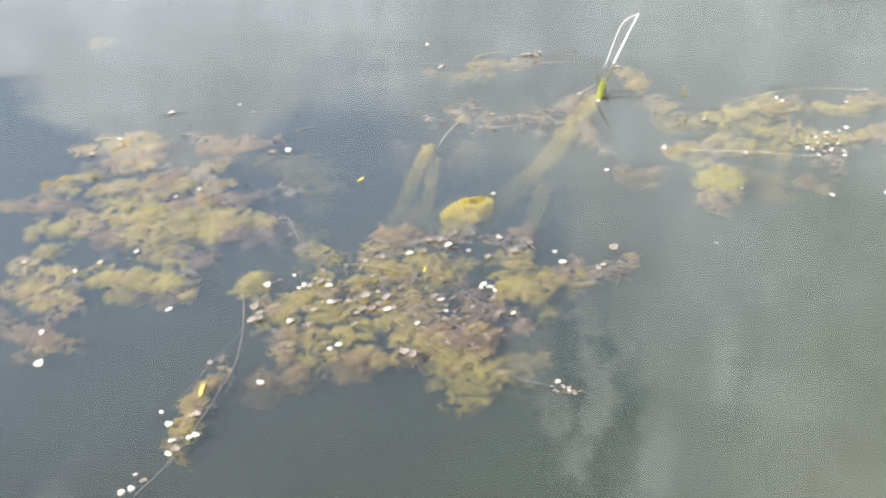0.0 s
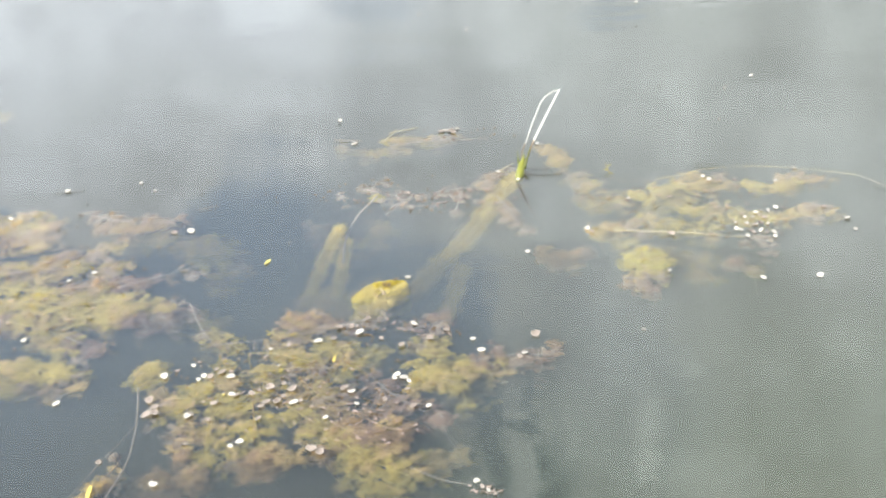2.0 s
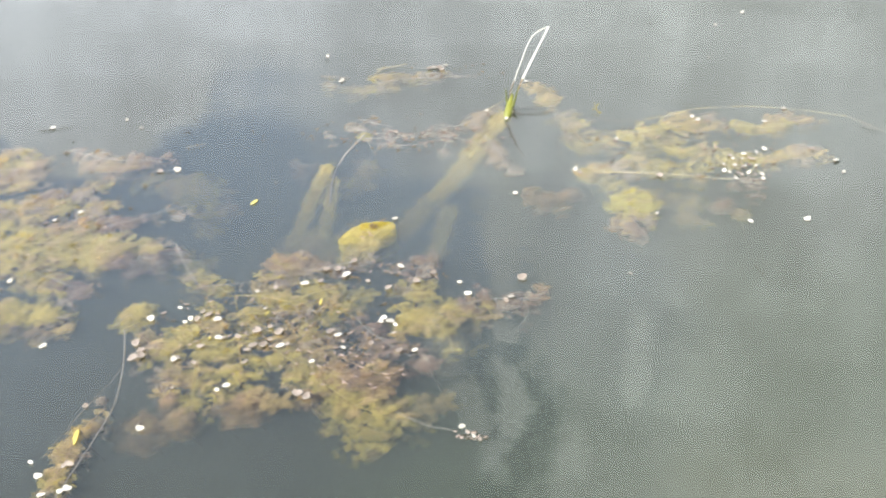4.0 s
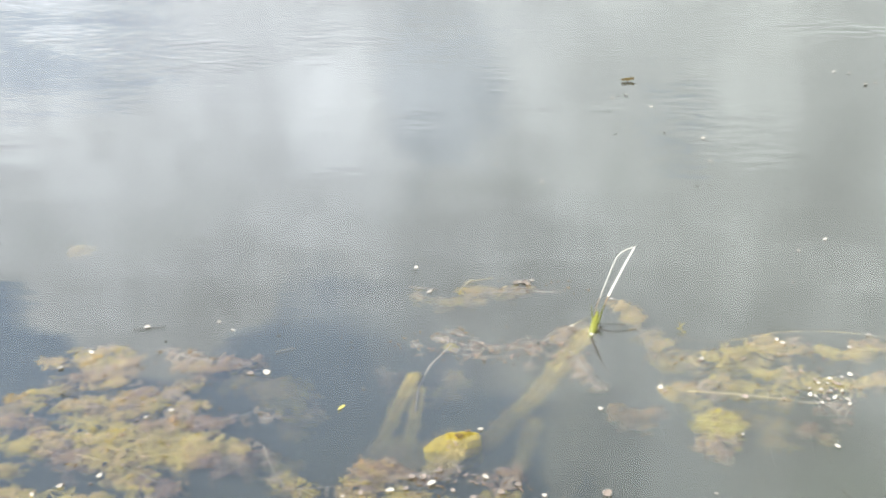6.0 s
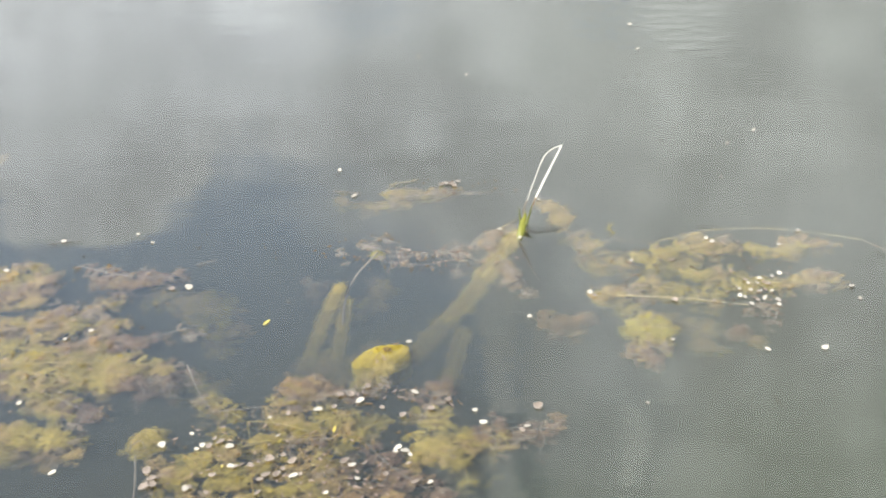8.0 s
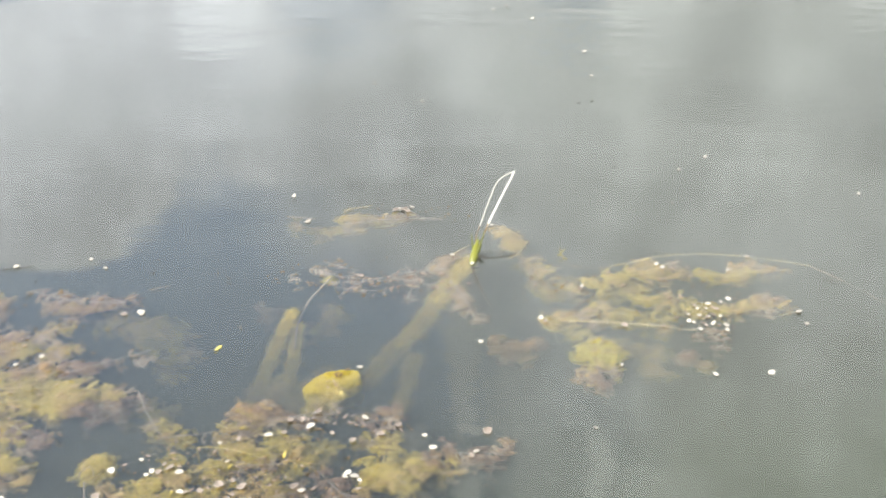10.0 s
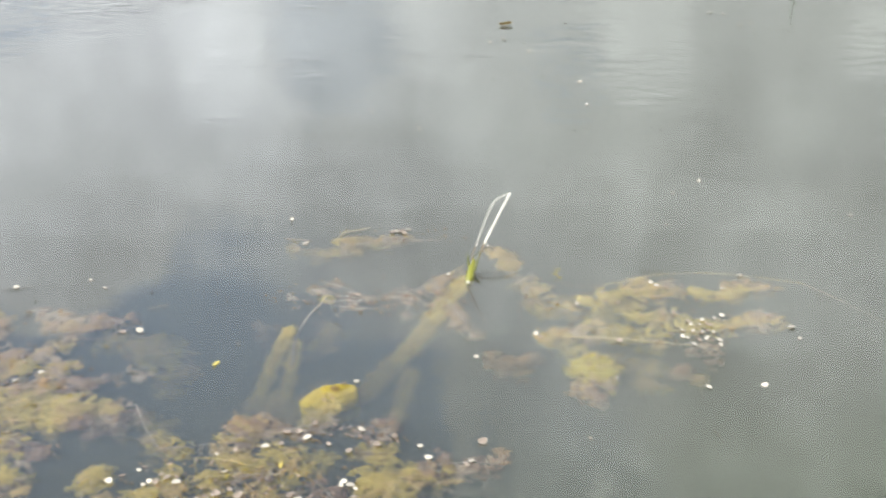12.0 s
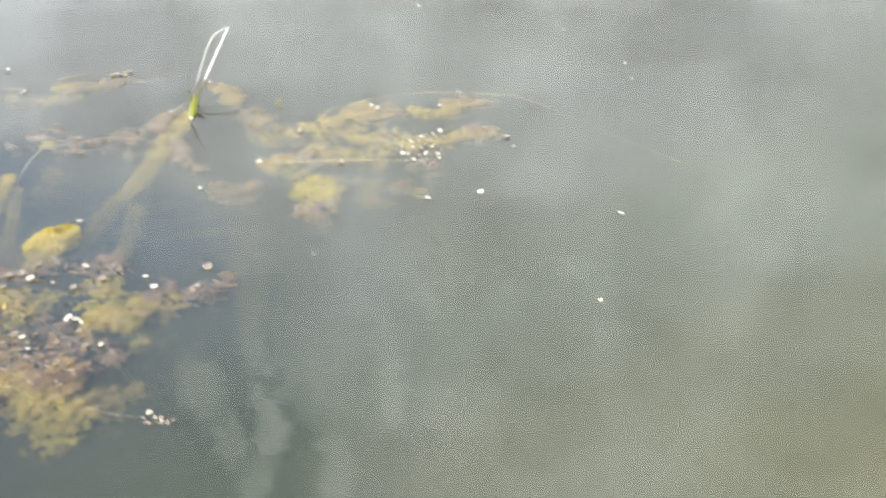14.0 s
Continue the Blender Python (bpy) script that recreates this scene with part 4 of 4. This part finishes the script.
# thin milfoil shoots with few leaves
milfoil_shoot("pale", 0.015, ((-0.089, 1.593, -0.002), (-0.031, 1.571, -0.003), (0.047, 1.562, -0.003)), 2.6)
milfoil_shoot("pale", 0.012, ((-0.033, 1.537, -0.002), (0.013, 1.531, -0.002), (0.055, 1.539, -0.002)), 2.6)
milfoil_shoot("pale", 0.012, ((-0.045, 1.552, -0.002), (-0.001, 1.556, -0.002), (0.032, 1.572, -0.002)), 2.6)
milfoil_shoot("pale", 0.014, ((-0.072, 1.617, -0.003), (-0.042, 1.604, -0.003), (-0.008, 1.591, -0.003)), 2.6)
milfoil_shoot("pale", 0.015, ((0.081, 1.514, -0.003), (0.081, 1.569, -0.003), (0.060, 1.616, -0.003)), 2.6)
milfoil_shoot("pale", 0.013, ((0.056, 1.587, -0.003), (0.090, 1.597, -0.003), (0.133, 1.607, -0.003)), 2.6)
milfoil_shoot("pale", 0.014, ((0.049, 1.573, -0.003), (0.096, 1.560, -0.003), (0.134, 1.538, -0.003)), 2.6)
milfoil_shoot("pale", 0.013, ((-0.066, 1.745, -0.003), (0.007, 1.767, -0.003), (0.096, 1.774, -0.003)), 2.6)
milfoil_shoot("pale", 0.020, ((-0.371, 1.277, -0.004), (-0.319, 1.311, -0.004), (-0.266, 1.345, -0.004)), 2.6)
milfoil_shoot("pale", 0.018, ((-0.252, 1.243, -0.006), (-0.221, 1.190, -0.010), (-0.187, 1.146, -0.015)), 2.6)
milfoil_shoot("pale", 0.015, ((-0.276, 1.309, -0.004), (-0.250, 1.323, -0.004)), 2.6)
milfoil_shoot("pale", 0.014, ((-0.184, 1.139, -0.006), (-0.144, 1.148, -0.006), (-0.115, 1.157, -0.006)), 2.6)

# bare stems and stalks, and one dark line drawn as a reflection
bare_stem("straw", 0.0014, ((0.327, 1.460, 0.000), (0.416, 1.459, 0.000), (0.511, 1.446, 0.000)))
bare_stem("red", 0.0010, ((0.300, 1.640, -0.002), (0.330, 1.622, -0.002), (0.379, 1.624, -0.001)))
bare_stem("straw", 0.0010, ((0.379, 1.625, 0.000), (0.422, 1.643, 0.000), (0.449, 1.660, 0.000), (0.520, 1.672, 0.000), (0.600, 1.665, 0.000), (0.682, 1.644, 0.000)))
bare_stem("pale", 0.0011, ((0.682, 1.644, 0.000), (0.726, 1.602, 0.000), (0.764, 1.560, -0.001), (0.815, 1.499, -0.001), (0.871, 1.437, 0.000), (0.904, 1.400, 0.000)))
bare_stem("dark", 0.0013, ((0.436, 1.672, 0.002), (0.470, 1.670, 0.002)))
bare_stem("grey", 0.0024, ((-0.252, 1.035, 0.000), (-0.231, 0.975, 0.000), (-0.215, 0.911, 0.000), (-0.210, 0.862, 0.000), (-0.217, 0.748, 0.000), (-0.226, 0.686, 0.000), (-0.245, 0.626, 0.000)))
bare_stem("grey", 0.0012, ((-0.227, 0.950, 0.000), (-0.231, 0.928, 0.000), (-0.247, 0.858, 0.000), (-0.260, 0.785, 0.000)))
bare_stem("red", 0.0013, ((0.265, 1.601, 0.002), (0.304, 1.520, 0.002)))
bare_stem("red", 0.0010, ((0.320, 1.467, 0.002), (0.344, 1.510, 0.002)))
bare_stem("grey", 0.0013, ((-0.260, 1.037, 0.002), (-0.262, 1.052, 0.002), (-0.253, 1.062, 0.002), (-0.237, 1.036, 0.002)))
bare_stem("olive", 0.0013, ((-0.254, 1.028, 0.003), (-0.231, 1.052, 0.003)))
bare_stem("olive", 0.0011, ((-0.134, 0.961, 0.003), (-0.119, 0.899, 0.003)))
bare_stem("red", 0.0012, ((-0.096, 1.026, 0.003), (-0.067, 0.930, 0.003)))
bare_stem("olive", 0.0011, ((-0.128, 1.113, 0.003), (-0.114, 1.079, 0.003)))
bare_stem("olive", 0.0011, ((-0.127, 1.113, 0.003), (-0.087, 1.113, 0.003), (-0.034, 1.096, 0.003)))
bare_stem("olive", 0.0011, ((-0.112, 1.069, 0.003), (-0.064, 1.082, 0.003), (-0.022, 1.093, 0.003)))
bare_stem("olive", 0.0011, ((0.110, 1.125, 0.003), (0.112, 1.066, 0.003)))
bare_stem("olive", 0.0013, ((-0.119, 1.168, 0.003), (-0.094, 1.152, 0.003)))
bare_stem("pale", 0.0008, ((0.130, 0.893, 0.002), (0.166, 0.875, 0.002), (0.199, 0.867, 0.002)))
bare_stem("dark", 0.0013, ((0.167, 1.656, 0.002), (0.216, 1.659, 0.002)))
bare_stem("straw", 0.0012, ((0.132, 1.646, 0.002), (0.155, 1.680, 0.002)))
bare_stem("dark", 0.0014, ((-0.585, 1.554, 0.002), (-0.535, 1.570, 0.002)))
bare_stem("pale", 0.0014, ((-0.322, 1.506, 0.002), (-0.295, 1.522, 0.002)))
bare_stem("straw", 0.0014, ((-0.075, 1.788, 0.002), (-0.028, 1.811, 0.002)))
bare_stem("straw", 0.0014, ((-0.077, 1.755, 0.002), (-0.065, 1.802, 0.002)))
bare_stem("dark", 0.0011, ((0.538, 1.227, 0.002), (0.551, 1.201, 0.002)))
bare_stem("dark", 0.0028, ((1.002, 3.251, 0.002), (1.033, 3.225, 0.002)))
bare_stem("dark", 0.0013, ((0.699, 1.606, 0.002), (0.720, 1.591, 0.002)))
bare_stem("pale", 0.0015, ((-0.166, 1.761, 0.002), (-0.116, 1.757, 0.002)))
bare_stem("pale", 0.0046, ((-0.050, 1.567, -0.005), (-0.061, 1.536, -0.010), (-0.071, 1.503, -0.017), (-0.075, 1.449, -0.030), (-0.068, 1.395, -0.050)))
# the folded reed's dark reflection, modelled as a tapering line on the water
bare_stem("dark", 0.0030, ((0.166, 1.612, 0.001), (0.181, 1.568, 0.001), (0.194, 1.531, 0.000), (0.210, 1.496, -0.002)))

# fallen petals and small floating leaves
scatter("white", [(-0.224, 1.057, 14.9), (-0.136, 1.063, 12.6), (-0.163, 0.842, 14.0), (-0.094, 0.920, 10.3), (-0.085, 0.929, 13.1), (-0.040, 1.012, 14.2), (0.028, 1.038, 12.8), (0.040, 1.013, 8.4), (0.078, 1.197, 13.6), (0.009, 1.172, 15.9), (-0.042, 1.150, 12.9), (-0.101, 1.127, 6.8), (-0.080, 1.090, 8.9), (-0.123, 1.023, 10.9), (-0.166, 0.976, 13.5), (0.130, 1.014, 9.7), (0.162, 1.164, 9.6), (0.177, 1.139, 14.5)])
scatter("white", [(0.078, 1.078, 11.5), (0.088, 1.073, 12.9), (0.096, 1.065, 10.0), (0.076, 1.071, 8.6), (0.233, 1.136, 9.4), (0.207, 1.394, 9.7), (0.666, 1.472, 8.5), (-0.451, 1.131, 11.2), (-0.420, 1.312, 9.4), (-0.450, 1.288, 9.4), (-0.314, 1.441, 16.0), (-0.418, 1.573, 10.4), (-0.567, 1.568, 12.5), (-0.127, 1.748, 12.6), (0.047, 1.317, 12.0)])
scatter("white", [(0.341, 1.560, 11.0), (0.287, 1.464, 11.5), (0.460, 1.624, 11.0), (0.451, 1.635, 11.1), (0.559, 1.622, 8.4), (0.557, 1.535, 10.5), (0.528, 1.519, 10.5), (0.500, 1.469, 9.5), (0.552, 1.462, 9.4), (0.554, 1.449, 10.2), (0.516, 1.449, 10.2), (0.589, 1.666, 11.0), (0.546, 1.526, 7.3), (0.409, 1.348, 6.9), (0.535, 1.468, 9.5), (-0.172, 1.062, 9.7), (-0.177, 1.054, 7.4)])
scatter("white", [(-0.270, 0.775, 10.5), (-0.252, 0.753, 12.5), (-0.236, 0.724, 12.0), (-0.211, 0.737, 12.5), (-0.217, 0.731, 9.5), (-0.232, 0.700, 11.5), (-0.262, 0.629, 12.5), (-0.253, 0.637, 12.0), (-0.258, 0.661, 8.0), (-0.193, 1.084, 7.5), (0.008, 0.983, 8.3), (-0.345, 0.991, 13.0)])
scatter("pink", [(-0.078, 1.041, 15.9), (-0.048, 1.039, 14.4), (-0.074, 1.010, 14.3), (-0.098, 1.027, 13.0), (-0.079, 1.001, 11.4), (-0.061, 1.012, 12.8), (-0.151, 1.071, 13.4), (-0.141, 1.004, 10.8), (-0.163, 1.061, 11.1), (0.006, 0.920, 16.2), (0.018, 0.915, 14.8), (-0.075, 0.976, 11.2), (-0.079, 1.137, 12.1), (0.017, 1.045, 12.9), (0.242, 1.179, 16.1), (-0.056, 1.024, 10.0), (-0.226, 1.005, 14.6), (-0.214, 0.991, 13.0), (0.228, 1.127, 10.0)])
scatter("pink", [(0.540, 1.505, 9.6), (0.525, 1.459, 8.7), (0.526, 1.483, 8.0), (0.409, 1.451, 12.8), (0.294, 1.456, 10.6), (-0.138, 0.970, 12.0), (-0.118, 1.023, 10.1), (-0.063, 1.051, 11.6), (-0.021, 1.184, 12.2), (0.012, 1.206, 10.8), (0.041, 1.160, 10.5), (0.071, 1.145, 13.3), (0.105, 1.163, 11.9), (0.124, 1.184, 12.0), (0.111, 1.013, 11.1), (0.097, 1.048, 9.9), (0.073, 1.025, 11.2), (0.217, 0.866, 8.9), (0.233, 0.855, 7.5), (-0.125, 1.750, 8.7)])
scatter("pink", [(-0.339, 1.435, 12.4), (-0.226, 0.709, 12.5), (-0.224, 0.776, 13.0), (-0.244, 0.652, 11.0), (-0.229, 0.772, 9.0), (-0.219, 0.975, 15.8), (-0.210, 0.979, 14.4), (-0.244, 0.878, 9.7), (0.625, 1.539, 8.0), (-0.150, 0.920, 6.9), (-0.162, 0.979, 10.0), (-0.160, 1.077, 9.0), (-0.032, 1.016, 10.0), (-0.022, 1.156, 10.6), (-0.006, 1.185, 10.7), (0.464, 1.453, 7.1), (0.508, 1.513, 8.1)])
scatter("yellow", [(-0.168, 1.352, 11.7), (-0.011, 1.109, 8.1), (-0.075, 1.080, 5.9), (-0.234, 0.822, 14.5), (-0.134, 1.022, 4.5)])
scatter("white", [(0.567, 3.026, 12.1), (0.600, 3.016, 12.1), (0.635, 2.931, 13.1), (0.659, 2.941, 10.5), (-0.128, 2.358, 9.3), (-0.016, 2.268, 10.1), (0.530, 2.029, 10.1), (0.484, 1.975, 8.0), (0.657, 1.505, 12.3), (0.287, 2.541, 12.0), (0.309, 2.408, 10.4), (0.064, 2.806, 13.1), (0.092, 2.832, 10.5), (0.159, 2.744, 15.4), (-0.151, 1.410, 5.0)])
scatter("white", [(0.799, 1.265, 11.0), (0.867, 1.743, 9.7), (0.871, 1.684, 10.4), (0.780, 1.894, 6.6), (0.474, 1.845, 5.7), (0.381, 1.198, 6.7), (0.746, 1.056, 9.4), (-0.452, 1.599, 8.5), (-0.173, 1.841, 9.1)])
scatter("white", [(-0.650, 1.417, 12.1), (-0.477, 0.858, 18.9), (-0.505, 0.925, 10.6), (-0.614, 1.093, 11.6), (-0.495, 1.099, 12.2), (-0.524, 1.075, 10.4), (-0.623, 1.472, 13.3)])
scatter("white", [(0.166, 1.621, 9.8), (0.182, 1.750, 8.4), (0.131, 1.647, 9.9)])
scatter("white", [(0.535, 1.333, 12.7), (0.610, 1.342, 12.6)])
scatter("white", [(0.020, 1.801, 10.6), (0.039, 1.808, 9.6)])
scatter("pink", [(0.014, 1.796, 12.5), (0.029, 1.799, 13.5), (0.035, 1.793, 11.5), (-0.047, 1.622, 8.2), (-0.001, 1.571, 8.9)])
scatter("white", [(0.209, 0.876, 8.9), (0.225, 0.860, 7.6)])
scatter("white", [(0.515, 1.486, 8.2), (0.525, 1.506, 7.6), (0.534, 1.464, 8.1), (0.545, 1.486, 7.5), (0.507, 1.466, 7.4), (0.554, 1.459, 8.0), (0.518, 1.447, 6.7), (0.499, 1.488, 6.8)])
scatter("white", [(0.529, 1.484, 7.2), (0.512, 1.505, 7.3)])


def debris(name, label, spots, mat, size):
    """Tiny scraps of dead leaf floating among the plants, some as glints: x, y, spread and number."""
    bm = bmesh.new()
    for x, y, sx, sy, n in spots:
        for k in range(n):
            turn, far = rng.uniform(0, 6.3), math.sqrt(rng.random()) * 1.7
            p = Vector((x + sx * far * math.cos(turn), y + sy * far * math.sin(turn), 0.0012))
            a, l, w = rng.uniform(0, 6.3), size * rng.uniform(0.5, 1.6), size * rng.uniform(0.14, 0.34)
            d, e = Vector((math.cos(a), math.sin(a), 0)) * l, Vector((-math.sin(a), math.cos(a), 0)) * w
            lift = Vector((0, 0, rng.uniform(0.0, 0.002)))
            ring = [p - d, p - d * 0.3 - e, p + d * 0.6 - e * 0.7, p + d + lift, p + d * 0.4 + e, p - d * 0.5 + e * 0.8]
            low = [bm.verts.new(v - Vector((0, 0, 0.0005))) for v in ring]
            top = [bm.verts.new(v) for v in ring]
            bm.faces.new(top)
            for i in range(6):
                bm.faces.new((low[i], low[(i + 1) % 6], top[(i + 1) % 6], top[i]))
    tagged(new(name, finish(name, bm, mat)), label, "debris", kind="stuff")


debris("plant_debris", "tiny faded scraps of dead leaf among the milfoil", ((-0.09, 1.06, 0.08, 0.04, 90), (0.03, 1.06, 0.05, 0.04, 60), (0.06, 1.17, 0.05, 0.02, 30), (0.42, 1.52, 0.10, 0.05, 60),
       (-0.45, 1.30, 0.12, 0.10, 70), (0.02, 1.57, 0.10, 0.04, 40), (0.05, 1.79, 0.06, 0.02, 16)), HUES["rust"], 0.0026)
# pale curled ends; many flakes stand in for glints on wet leaf tips
debris("leaf_curls", "pale curled ends of dying milfoil and wet glints made as pale flakes", ((0.222, 0.864, 0.012, 0.006, 9), (0.012, 1.272, 0.008, 0.006, 5), (0.035, 0.985, 0.03, 0.012, 12), (0.075, 1.03, 0.03, 0.02, 8), (0.02, 1.195, 0.03, 0.010, 10), (0.085, 1.18, 0.03, 0.012, 8), (-0.02, 1.05, 0.05, 0.03, 12),
       (0.09, 1.56, 0.05, 0.02, 30), (-0.01, 1.55, 0.05, 0.016, 26), (-0.50, 1.30, 0.08, 0.07, 24), (0.50, 1.50, 0.05, 0.03, 8), (-0.10, 1.03, 0.08, 0.05, 36), (0.06, 0.965, 0.04, 0.02, 24), (0.42, 1.57, 0.10, 0.04, 30), (0.53, 1.48, 0.03, 0.02, 12), (-0.50, 1.20, 0.10, 0.08, 40)), DISCS["curl"], 0.0034)
debris("dark_debris", "small dark rotted scraps floating on the pond", ((0.226, 0.861, 0.012, 0.007, 9), (-0.02, 1.08, 0.07, 0.04, 24), (-0.36, 1.55, 0.10, 0.05, 8), (0.45, 2.45, 0.25, 0.15, 14), (0.9, 3.0, 0.15, 0.2, 10), (0.12, 2.9, 0.08, 0.08, 5), (0.2, 2.0, 0.4, 0.3, 8)), STEMS["dark"], 0.0032)
